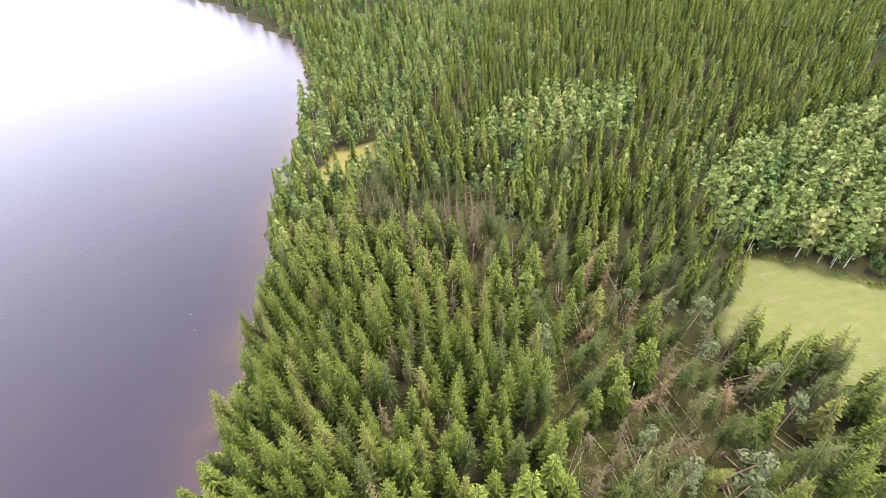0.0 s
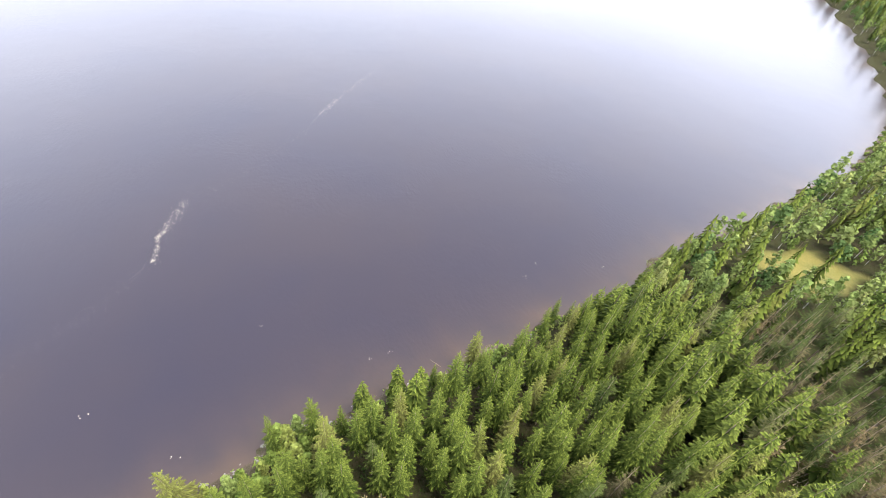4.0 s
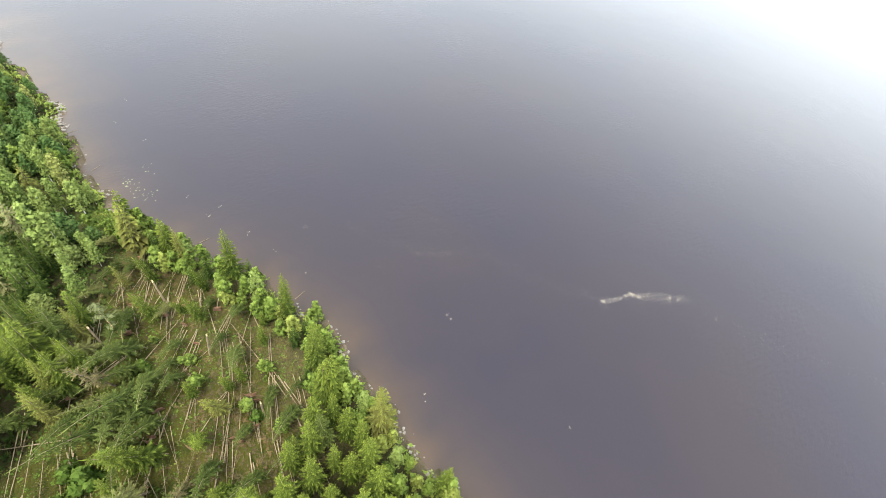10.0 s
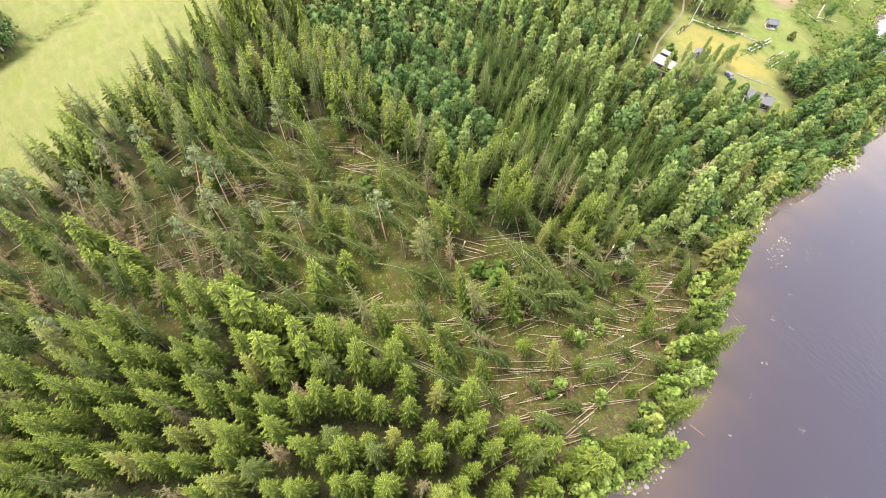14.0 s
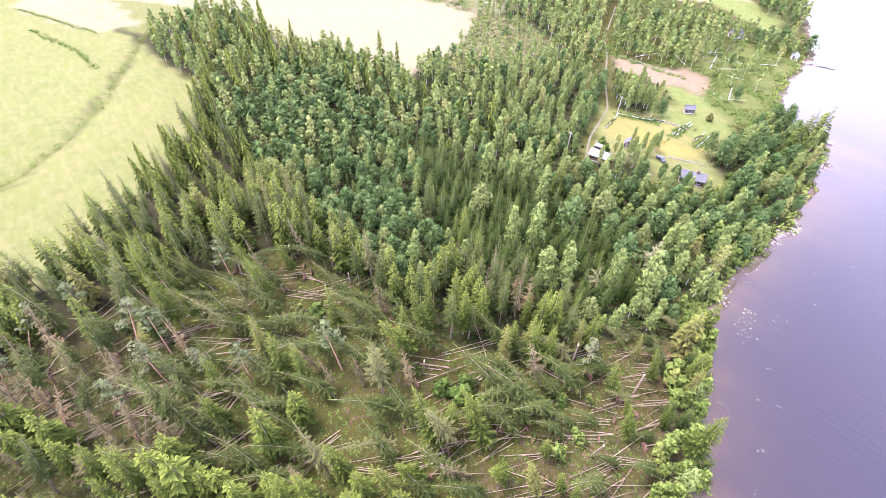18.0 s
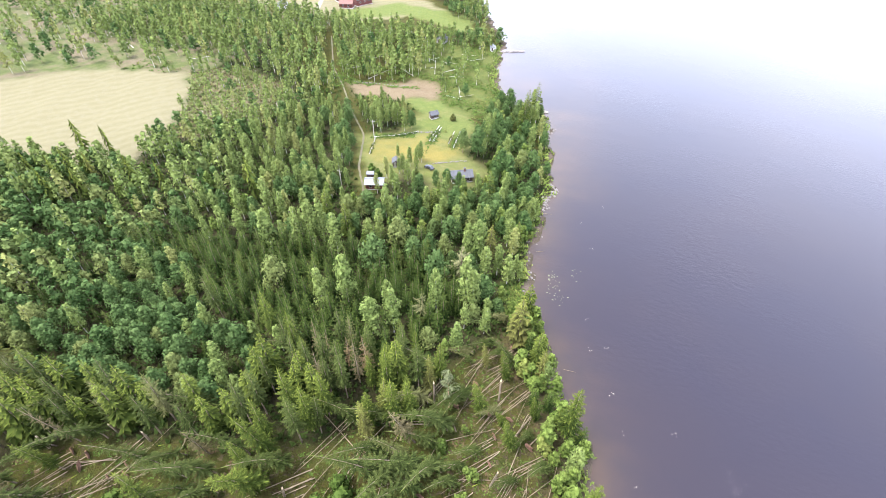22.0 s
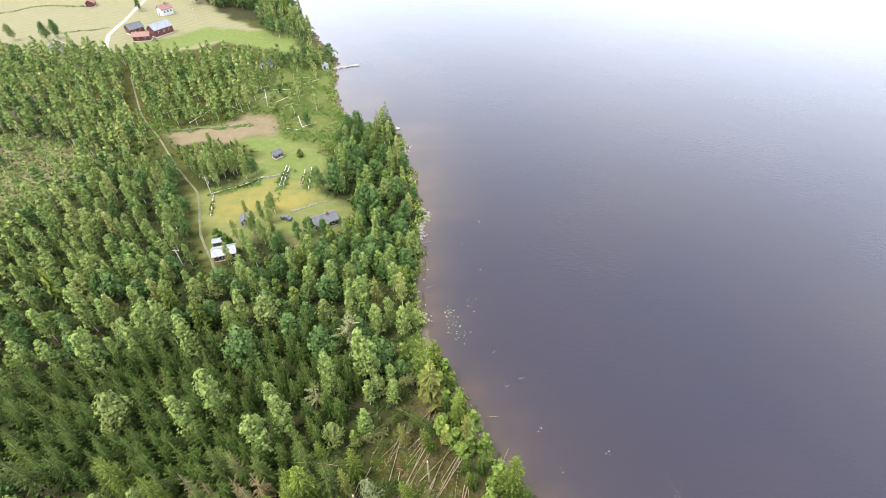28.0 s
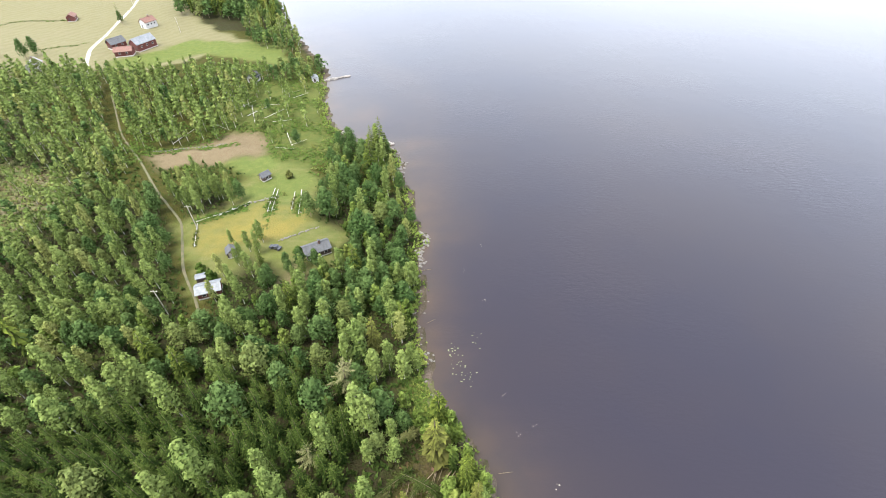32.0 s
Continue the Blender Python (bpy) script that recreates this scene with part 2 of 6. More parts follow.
# ---- the lie of the land ----
SHORE = [(2300, -2600), (1500, -1500), (860, -1000), (480, -800), (250, -640), (176, -548), (130, -480), (92, -418), (68, -375), (57, -330), (46, -258), (49, -242), (48, -172), (52.5, -128), (47, -96), (50, -72), (50.5, -50), (51, -35), (53, -14),
         (54, -4), (54.7, 12.4), (52.8, 28.6), (52.7, 56.7), (47.4, 73.6), (34.1, 100.4), (22.5, 118.2), (18.6, 137.6), (18.1, 156.8), (18.3, 182.1), (8.7, 225.7), (3.8, 248.1),
         (-19, 252.7), (-31.7, 281.2), (-37.4, 312), (-41.8, 339.3), (-81.7, 418.2), (-101.2, 473.3), (-155.2, 619.6), (-175, 864.8), (-175.1, 2184.8)]
SX, SY = np.array([p[0] for p in SHORE], float), np.array([p[1] for p in SHORE], float)
OX, OY = np.array([2400, 1500, 800, 575, 600, 760, 1000, 1600, 2500], float), np.array([-2400, -1400, -600, -150, -80, 100, 300, 900, 2500], float)


def shore_x(y):
    y = np.asarray(y, float)
    return np.interp(y, SY, SX) + 1.1 * np.sin(y * 0.25) + 0.7 * np.sin(y * 0.63 + 1.0)


def inland(x, y):
    """Metres from the water's edge, positive on land (either shore)."""
    slope = (np.interp(y + 6.0, SY, SX) - np.interp(y - 6.0, SY, SX)) / 12.0
    return np.maximum((shore_x(y) - x) / np.sqrt(1 + slope * slope), (x - np.interp(y, OY, OX)) * 0.8)


def height(x, y):
    x, y = np.asarray(x, float), np.asarray(y, float)
    d = inland(x, y)
    rise = 3.0 * np.exp(-((y + 60) / 190.0) ** 2) + 3.5
    up = np.minimum(np.maximum(d, 0) * 0.5, 0.9) + rise * (1 - np.exp(-np.maximum(d - 2, 0) / 65.0))
    bumps = 0.35 * np.sin(x * 0.11 + 1) * np.sin(y * 0.09) + 0.2 * np.sin(x * 0.31 + y * 0.17)
    far = 0.02 * np.maximum(-x - 420, 0)
    return np.where(d > 0, up + far + bumps * np.minimum(np.maximum(d, 0) / 12, 1), np.maximum(d * 0.09, -6.0) - 0.05)


def inside(poly, x, y):
    x, y = np.asarray(x, float), np.asarray(y, float)
    hit = np.zeros(np.broadcast(x, y).shape, bool)
    for (x0, y0), (x1, y1) in zip(poly, poly[1:] + poly[:1]):
        cross = (y0 > y) != (y1 > y)
        with np.errstate(divide="ignore", invalid="ignore"):
            hit ^= cross & (x < (x1 - x0) * (y - y0) / (y1 - y0 if y1 != y0 else 1e-9) + x0)
    return hit


WINDFALL_SOUTH = [(-4, -80), (-12, -98), (-24, -110), (-40, -104), (-50, -78), (-66, -56), (-74, -30), (-78.2, -0.8), (-36.5, 10.1), (-23.2, -14.6), (-29, -42), (-24, -64)]
WINDFALL_NORTH = [(-78.2, -0.8), (-71.7, 34.7), (-59.3, 45.7), (-41, 48.6), (-21.4, 55.2), (1.7, 70.2), (11.5, 95.5), (20.1, 109), (31.8, 95.3), (40.6, 73.7), (43.4, 52.9), (38.3, 37), (16.2, 24), (-13.4, 3), (-31.4, -6)]
MEADOW = [(-80, -44), (-90, -52), (-102, -69), (-119, -64), (-131, -54), (-141, -44), (-165, -14), (-223.6, 25.1), (-259, 41), (-196, 50), (-176, 49.9), (-140, 25), (-122, 8), (-112, -4), (-99, -25), (-84, -36)]
MEADOW_WEST = [(-182, -56), (-152, -37), (-141, -43.5), (-164.6, -13), (-229.6, 26.6), (-259.4, 41.3), (-478.6, -10.6), (-549.1, -182.1), (-360, -190), (-262, -118), (-208, -88)]
STUBBLE = [(-213.8, 100.4), (-178.7, 120.9), (-143, 134.1), (-150.4, 155.6), (-165, 187.8), (-190.9, 216.8), (-242.6, 202.9), (-268.6, 179.7), (-284, 149.3), (-335.9, 128.1), (-300.5, 103)]
YARD = [(-54, 162.6), (-72.8, 189.2), (-63.6, 192.9), (-56.2, 200.2), (-56.8, 216), (-46.1, 228.3), (-29.9, 229), (-23.6, 212), (-17.6, 190.4), (-7.7, 183.3), (-10.1, 170.3), (-14.9, 156.4), (-24.5, 156.1), (-32.8, 170.7), (-40.2, 168.9), (-42.2, 154.9), (-48.7, 151.3)]
SOIL = [(-103.2, 234.1), (-99, 239), (-79.3, 249.9), (-71.9, 259), (-56.5, 257.1), (-49.9, 238.9), (-59.3, 235.1), (-70.7, 230.6), (-90.8, 226.9)]
FARMLAND = [(-263.6, 325.8), (-216.3, 329.1), (-185.5, 337.2), (-143.5, 334.9), (-115.7, 365.5), (-100.2, 385.6), (-131.3, 409), (-159.3, 444.5), (-283.8, 790.7), (-2363.1, 2013.1), (-1510.4, 775.5), (-550.8, 417.7), (-372.8, 352.2)]
FARFIELD = [(-212.4, 133.3), (-151.1, 150.2), (-181.7, 213.7), (-262.4, 248.3), (-548.2, 306.7), (-551, 404.1), (-372.8, 349.8), (-243.5, 289.5)]
SCRUB = [(-148.2, 151.9), (-162.9, 185.8), (-191, 218.8), (-172.6, 234.5), (-131.7, 225.9), (-118.6, 211.4), (-119, 190.5), (-126, 171.8), (-136.5, 157.2)]
SOIL_GRASS = [(-70.7, 230.6), (-49.9, 238.9), (-40.9, 224.5), (-54.5, 219.9)]
LAWN = [(-51.3, 207.5), (-50, 216.1), (-29, 226.1), (-26.2, 214.9), (-28.6, 204.8), (-51.1, 201.9)]
CLEARING = [(-51.5, 239.5), (-40.8, 223.5), (-23.9, 229), (-0.3, 227.7), (-3.7, 242.9), (-20.8, 252.9), (-35.3, 281.2), (-40.3, 318.9), (-78.2, 323.7), (-88.6, 285.1), (-71.9, 259), (-56.5, 257.1)]
DRY_LAWN = [(-63.2, 181.2), (-58.4, 192), (-40.2, 201.1), (-26.9, 199.4), (-20.9, 187.7), (-37.9, 178.5), (-52.6, 172.2)]
BARE_YARD = [(-26.9, 156.1), (-17.4, 156.3), (-17.4, 164), (-25.5, 165.7)]
FARM_LAWN = [(-181.4, 349.5), (-157.5, 365.2), (-143.1, 390.1), (-76.3, 381.2), (-67.6, 343.7), (-124.4, 363.4), (-155.5, 334.9)]
UPPER_FIELD = [(-429.7, 514.3), (-267.3, 550.3), (-382.8, 744.2), (-1154.6, 1131.8), (-686.5, 569.1)]
WEST_STUBBLE = [(-350.7, -5.7), (-388.8, 6.2), (-392, 40.8), (-287, 48.6), (-284.6, 25.8)]
WEST_WOOD = [(-338.2, -35.2), (-408, -37.9), (-428.3, 0.3), (-449.8, 3.8), (-667.8, -45.1), (-687.3, -178.5), (-436.6, -135.8)]
MOUND = [(38, -147), (29, -173), (8, -181), (12, -154)]
COVE_GRASS = [(23.3, 124.1), (14.5, 125.9), (16.1, 112.4), (23.3, 113.2)]
WESTLAND = [(-496.6, -12.9), (-272.6, 42.5), (-271.6, 117.2), (-361.6, 165.3), (-1068.9, 462.1), (-2184.7, 470.5), (-1060.5, -143.9)]
def mesh_from(name, verts, faces, material, smooth=False, **values):
    """A mesh from arrays of vertices and equal-sized faces, with named numbers for each vertex."""
    verts, faces = np.asarray(verts, np.float32), np.asarray(faces, np.int32)
    me = bpy.data.meshes.new(name)
    k = faces.shape[1]
    me.vertices.add(len(verts))
    me.vertices.foreach_set("co", verts.ravel())
    me.loops.add(faces.size)
    me.loops.foreach_set("vertex_index", faces.ravel())
    me.polygons.add(len(faces))
    me.polygons.foreach_set("loop_start", np.arange(0, faces.size, k, dtype=np.int32))
    me.polygons.foreach_set("use_smooth", np.full(len(faces), smooth))
    for key, v in values.items():
        v = np.asarray(v, np.float32)
        if v.ndim == 2:
            me.attributes.new(key, "FLOAT_COLOR", "POINT").data.foreach_set("color", v.ravel())
        else:
            me.attributes.new(key, "FLOAT", "POINT").data.foreach_set("value", v)
    me.update(calc_edges=True)
    me.validate()
    if material:
        me.materials.append(material)
    return me


def axis_steps(lo, hi, core_lo, core_hi, step):
    a = list(np.arange(core_lo, core_hi + step, step))
    s, v = step, core_hi
    while v < hi:
        s *= 1.25
        v += s
        a.append(v)
    s, v = step, core_lo
    while v > lo:
        s *= 1.25
        v -= s
        a.insert(0, v)
    return np.array(a)


def grid(xs, ys):
    X, Y = np.meshgrid(xs, ys)
    nx, ny = len(xs), len(ys)
    i = np.arange(nx * ny).reshape(ny, nx)
    return X.ravel(), Y.ravel(), np.stack([i[:-1, :-1], i[:-1, 1:], i[1:, 1:], i[1:, :-1]], -1).reshape(-1, 4)


def soft_zone(poly, x, y):
    """How far inside a zone, 0 to 1, with a frayed edge."""
    total = np.zeros(len(x))
    for k in range(5):
        a = k * 1.26
        total += inside(poly, x + 1.6 * math.cos(a) + 1.5 * np.sin(y * 0.37), y + 1.6 * math.sin(a) + 1.5 * np.sin(x * 0.33))
    return total / 5


def near_line(line, x, y, width):
    best = np.full(len(x), 1e9)
    for (x0, y0), (x1, y1) in zip(line, line[1:]):
        dx, dy = x1 - x0, y1 - y0
        u = np.clip(((x - x0) * dx + (y - y0) * dy) / (dx * dx + dy * dy), 0, 1)
        best = np.minimum(best, np.hypot(x - x0 - u * dx, y - y0 - u * dy))
    return np.clip(1.3 - best / width, 0, 1)


TRACK = [(-45.3, 144.6), (-48.7, 151.3), (-58.3, 165.2), (-68.7, 190.3), (-85.2, 208.8), (-101, 230.1), (-123, 257), (-150, 301.4)]
FARM_ROAD = [(-178, 330), (-190, 350), (-200, 372), (-204, 398), (-212, 440), (-222, 482), (-236, 540), (-262, 668.2)]
DITCH = [(-106, -72), (-125, -58), (-141, -46), (-165, -16), (-178, -2), (-201, 14), (-228, 27), (-280, 52)]
WEST_ROAD = [(-312.3, 74.5), (-476.7, 21.9), (-725.5, -70.8)]


FIELD_LINES = [[(-349.8, -3.3), (-315.8, 13), (-283, 26.9)], [(-309, -1.5), (-264.2, 13.9), (-236.6, 18)], [(-267.3, -23.9), (-243.6, -2.2), (-224.9, 7.5)]]


def build_ground():
    xs, ys = axis_steps(-3800, 3800, -400, 76, 2.4), axis_steps(-3800, 3800, -300, 440, 3.0)
    x, y, faces = grid(xs, ys)
    z = height(x, y)
    d = inland(x, y)
    # trodden ditch
    z = z - 0.9 * near_line(DITCH, x, y, 3.0)
    meadow = np.maximum.reduce([soft_zone(p, x, y) for p in (MEADOW, MEADOW_WEST, YARD, MOUND, FARM_LAWN)] + [0.8 * soft_zone(FARMLAND, x, y), 0.8 * soft_zone(WESTLAND, x, y)])
    lawn = np.maximum.reduce([soft_zone(p, x, y) for p in (LAWN, SOIL_GRASS, FARM_LAWN, UPPER_FIELD, COVE_GRASS)] + [0.6 * soft_zone(CLEARING, x, y)] + [0.7 * near_line(l, x, y, 1.3) for l in FIELD_LINES])
    stub = np.maximum.reduce([soft_zone(STUBBLE, x, y), 0.85 * soft_zone(WEST_STUBBLE, x, y), 0.9 * soft_zone(FARMLAND, x, y)]) * (1 - lawn)
    stub = np.maximum(stub, 0.7 * soft_zone(WESTLAND, x, y) * (np.sin((x * 0.8 - y) * 0.03) > 0.1))
    soil = np.maximum.reduce([soft_zone(SOIL, x, y), 0.7 * soft_zone(BARE_YARD, x, y), 0.2 * near_line([(21, 104), (31, 91), (39, 72), (41.5, 52), (38, 34)], x, y, 4.5)])
    gravel = 0.9 * near_line(WEST_ROAD, x, y, 2.2)
    lush = np.maximum.reduce([soft_zone(COVE_GRASS, x, y), near_line(DITCH, x, y, 2.6), 0.85 * soft_zone(WINDFALL_NORTH, x, y), 0.5 * soft_zone(WINDFALL_SOUTH, x, y), near_line(TRACK, x, y, 5.0),
                              0.7 * soft_zone(FARFIELD, x, y), 0.9 * ((d > 3) & (y > 207) & (y < 410) & (x > -106 - (y - 207)))])
    shore = np.clip(1 - np.abs(d - 0.3) / 1.9, 0, 1)
    me = mesh_from("ground", np.stack([x, y, z], 1), faces, M_GROUND, True, cover=np.stack([meadow, stub, soil, lush], 1), shore=shore, lawn=lawn, gravel=gravel, dry=np.maximum(soft_zone(DRY_LAWN, x, y), 0.8 * soft_zone(MOUND, x, y)), scrub=np.maximum.reduce([soft_zone(SCRUB, x, y), 0.8 * soft_zone(FARFIELD, x, y), 0.8 * np.clip((-176 - x) / 12, 0, 1) * np.clip((y - 178 - (x + 178) * 0.30) / 12, 0, 1) * (y < 420)]))
    return tagged(new("ground", me), "uneven forest floor, meadows, fields and stony lake shore", "ground", kind="structure")


def ground_material():
    m, n, l, b = nodes_of("ground_cover", 0.95, 0.04)
    cover, shore = attribute(n, "cover"), attribute(n, "shore")
    sep = n.new("ShaderNodeSeparateColor")
    l.new(cover.outputs["Color"], sep.inputs[0])
    big, mid, small = grain(n, l, 0.05, 4.0), grain(n, l, 0.35, 5.0), grain(n, l, 2.5, 4.0)
    floor = blend(n, l, mid, (0.017, 0.016, 0.007), (0.022, 0.031, 0.008))
    floor = blend(n, l, small, floor, (0.030, 0.024, 0.013))
    lush = blend(n, l, mid, (0.021, 0.032, 0.005), (0.062, 0.068, 0.008))
    lush = blend(n, l, blend(n, l, 0.5, small, mid), lush, (0.034, 0.025, 0.011))
    meadow = blend(n, l, big, (0.088, 0.094, 0.030), (0.060, 0.080, 0.024))
    meadow = blend(n, l, mid, meadow, (0.112, 0.106, 0.045))
    meadow = blend(n, l, grain(n, l, 0.13, 3.0, 0.45, 0.7), meadow, (0.092, 0.106, 0.028))
    meadow = blend(n, l, small, meadow, (0.082, 0.087, 0.024))
    c2, mp2, streak = n.new("ShaderNodeTexCoord"), n.new("ShaderNodeMapping"), n.new("ShaderNodeTexNoise")
    mp2.inputs["Rotation"].default_value[2] = radians(-32)
    mp2.inputs["Scale"].default_value = (0.12, 0.5, 1.0)
    streak.inputs["Scale"].default_value, streak.inputs["Detail"].default_value = 1.0, 4.0
    l.new(c2.outputs["Object"], mp2.inputs["Vector"])
    l.new(mp2.outputs["Vector"], streak.inputs["Vector"])
    sr = n.new("ShaderNodeMapRange")
    sr.inputs["From Min"].default_value, sr.inputs["From Max"].default_value, sr.inputs["To Max"].default_value = 0.45, 0.75, 0.4
    l.new(streak.outputs["Fac"], sr.inputs["Value"])
    meadow = blend(n, l, sr.outputs["Result"], meadow, (0.132, 0.120, 0.054))
    # mown rows
    c, w = n.new("ShaderNodeTexCoord"), n.new("ShaderNodeTexWave")
    w.inputs["Scale"].default_value, w.inputs["Distortion"].default_value, w.inputs["Detail"].default_value = 0.05, 5.0, 4.0
    mp = n.new("ShaderNodeMapping")
    mp.inputs["Rotation"].default_value[2] = radians(35)
    l.new(c.outputs["Object"], mp.inputs["Vector"])
    l.new(mp.outputs["Vector"], w.inputs["Vector"])
    stub = blend(n, l, w.outputs["Fac"], (0.134, 0.118, 0.066), (0.120, 0.108, 0.057))
    stub = blend(n, l, grain(n, l, 0.35, 5.0, 0.45, 0.85), stub, (0.142, 0.126, 0.080))
    soil = blend(n, l, mid, (0.090, 0.058, 0.034), (0.12, 0.084, 0.052))
    soil = blend(n, l, small, soil, (0.13, 0.11, 0.065))
    col = blend(n, l, attribute(n, "cover").outputs["Alpha"], floor, lush)
    col = blend(n, l, sep.outputs[0], col, meadow)
    parch = n.new("ShaderNodeMath")
    parch.operation = "MULTIPLY"
    l.new(attribute(n, "dry").outputs["Fac"], parch.inputs[0])
    l.new(grain(n, l, 0.12, 4.0, 0.25, 0.6), parch.inputs[1])
    col = blend(n, l, parch.outputs[0], col, blend(n, l, small, (0.160, 0.124, 0.036), (0.118, 0.104, 0.028)))
    grass = blend(n, l, mid, (0.064, 0.090, 0.022), (0.105, 0.120, 0.032))
    col = blend(n, l, attribute(n, "scrub").outputs["Fac"], col, blend(n, l, grain(n, l, 0.09, 4.0, 0.42, 0.62), blend(n, l, mid, (0.060, 0.078, 0.024), (0.095, 0.105, 0.038)), blend(n, l, small, (0.150, 0.125, 0.080), (0.105, 0.085, 0.050))))
    col = blend(n, l, attribute(n, "lawn").outputs["Fac"], col, blend(n, l, small, grass, (0.076, 0.086, 0.026)))
    col = blend(n, l, sep.outputs[1], col, stub)
    col = blend(n, l, sep.outputs[2], col, soil)
    col = blend(n, l, attribute(n, "gravel").outputs["Fac"], col, blend(n, l, small, (0.19, 0.165, 0.13), (0.25, 0.22, 0.175)))
    col = blend(n, l, shore.outputs["Fac"], col, blend(n, l, small, (0.075, 0.055, 0.042), (0.13, 0.10, 0.082)))
    l.new(col, b.inputs["Base Color"])
    bump(n, l, b, small, 0.8, 0.25)
    return m


M_GROUND = ground_material()


def water_material():
    m, n, l, b = nodes_of("lake_water", 0.29, 0.5)
    b.inputs["IOR"].default_value = 1.333
    sh = attribute(n, "shallow")
    patch = grain(n, l, 0.012, 3.0, 0.35, 0.7)
    deep = blend(n, l, patch, (0.009, 0.007, 0.013), (0.013, 0.009, 0.012))
    edge = blend(n, l, grain(n, l, 0.07, 4.0), (0.044, 0.027, 0.016), (0.029, 0.020, 0.015))
    ramp = n.new("ShaderNodeMath")
    ramp.operation = "POWER"
    ramp.inputs[1].default_value = 1.2
    l.new(sh.outputs["Fac"], ramp.inputs[0])
    col = blend(n, l, ramp.outputs[0], deep, edge)
    l.new(col, b.inputs["Base Color"])
    c, mp, w = n.new("ShaderNodeTexCoord"), n.new("ShaderNodeMapping"), n.new("ShaderNodeTexNoise")
    mp.inputs["Scale"].default_value = (0.55, 1.1, 1.0)
    mp.inputs["Rotation"].default_value[2] = radians(25)
    w.inputs["Scale"].default_value, w.inputs["Detail"].default_value, w.inputs["Roughness"].default_value = 0.8, 5.0, 0.62
    l.new(c.outputs["Object"], mp.inputs["Vector"])
    l.new(mp.outputs["Vector"], w.inputs["Vector"])
    gust = grain(n, l, 0.02, 3.0, 0.42, 0.66)
    mul = n.new("ShaderNodeMath")
    mul.operation = "MULTIPLY"
    l.new(w.outputs["Fac"], mul.inputs[0])
    l.new(gust, mul.inputs[1])
    bump(n, l, b, mul.outputs[0], 0.42, 0.2)
    return m


def build_water():
    xs, ys = axis_steps(-500, 3000, -100, 90, 2.6), axis_steps(-2300, 2600, -300, 430, 4.5)
    x, y, faces = grid(xs, ys)
    d = -inland(x, y)
    bay = np.exp(-((x + 12) / 14) ** 2 - ((y - 278) / 24) ** 2)
    plume = 0.24 * near_line([(-56, 418), (-24, 363), (5, 320), (19, 286), (15, 256), (22, 225), (28, 195)], x, y, 14.0)
    shallow = np.clip(np.exp(-np.maximum(d, 0) / 8.0) + 0.5 * bay + plume, 0, 1)
    keep = (d[faces] > -6).any(1)
    me = mesh_from("lake", np.stack([x, y, np.zeros(len(x))], 1), faces[keep], water_material(), True, shallow=shallow)
    return tagged(new("water", me), "dark peaty lake with faint ripples and brown shallows", "lake", kind="structure")


def lane(name, label, points, width, material):
    """A lane of trodden earth or gravel that follows the ground."""
    P = []
    for (x0, y0), (x1, y1) in zip(points, points[1:]):
        m = max(2, int(math.hypot(x1 - x0, y1 - y0) / 1.5))
        P += [(x0 + (x1 - x0) * k / m, y0 + (y1 - y0) * k / m) for k in range(m)]
    P = np.array(P + [points[-1]], float)
    for _ in range(6):
        P[1:-1] = (P[:-2] + P[1:-1] * 2 + P[2:]) / 4
    d = np.gradient(P, axis=0)
    d /= np.hypot(d[:, 0], d[:, 1])[:, None]
    s = np.stack([-d[:, 1], d[:, 0]], 1)
    rng = np.random.default_rng(len(P))
    rows = [P + s * (width * q * (1 + 0.12 * rng.normal(0, 1, len(P))))[:, None] for q in (-0.5, -0.17, 0.17, 0.5)]
    lift = (0.05, 0.13, 0.13, 0.05)
    V = np.concatenate([np.column_stack([r, height(r[:, 0], r[:, 1]) + h]) for r, h in zip(rows, lift)])
    n = len(P)
    F = [(j * n + i, j * n + i + 1, (j + 1) * n + i + 1, (j + 1) * n + i) for j in range(3) for i in range(n - 1)]
    return tagged(new(name, mesh_from(name, V, F, material, True)), label, "track", kind="structure")


build_ground()
build_water()
lane("forest_track", "narrow trodden earth track through the birches", TRACK, 0.85, M_TRACK)
lane("farm_road", "pale gravel road past the farm", FARM_ROAD, 2.6, M_GRAVEL)

# ---- trees ----
def ring_trunk(length, r0, r1, sides=6, rings=4, bend=0.0, base=-0.6):
    v, f = [], []
    for i in range(rings + 1):
        s = i / rings
        z = base + s * (length - base)
        r = r0 + (r1 - r0) * s
        for k in range(sides):
            a = 2 * math.pi * k / sides
            v.append((bend * max(z, 0) ** 2 / length + r * math.cos(a), r * math.sin(a), z - 0.5 * bend * bend * max(z, 0) ** 2 / length))
    for i in range(rings):
        for k in range(sides):
            f.append((i * sides + k, i * sides + (k + 1) % sides, (i + 1) * sides + (k + 1) % sides, (i + 1) * sides + k))
    return np.array(v), np.array(f)


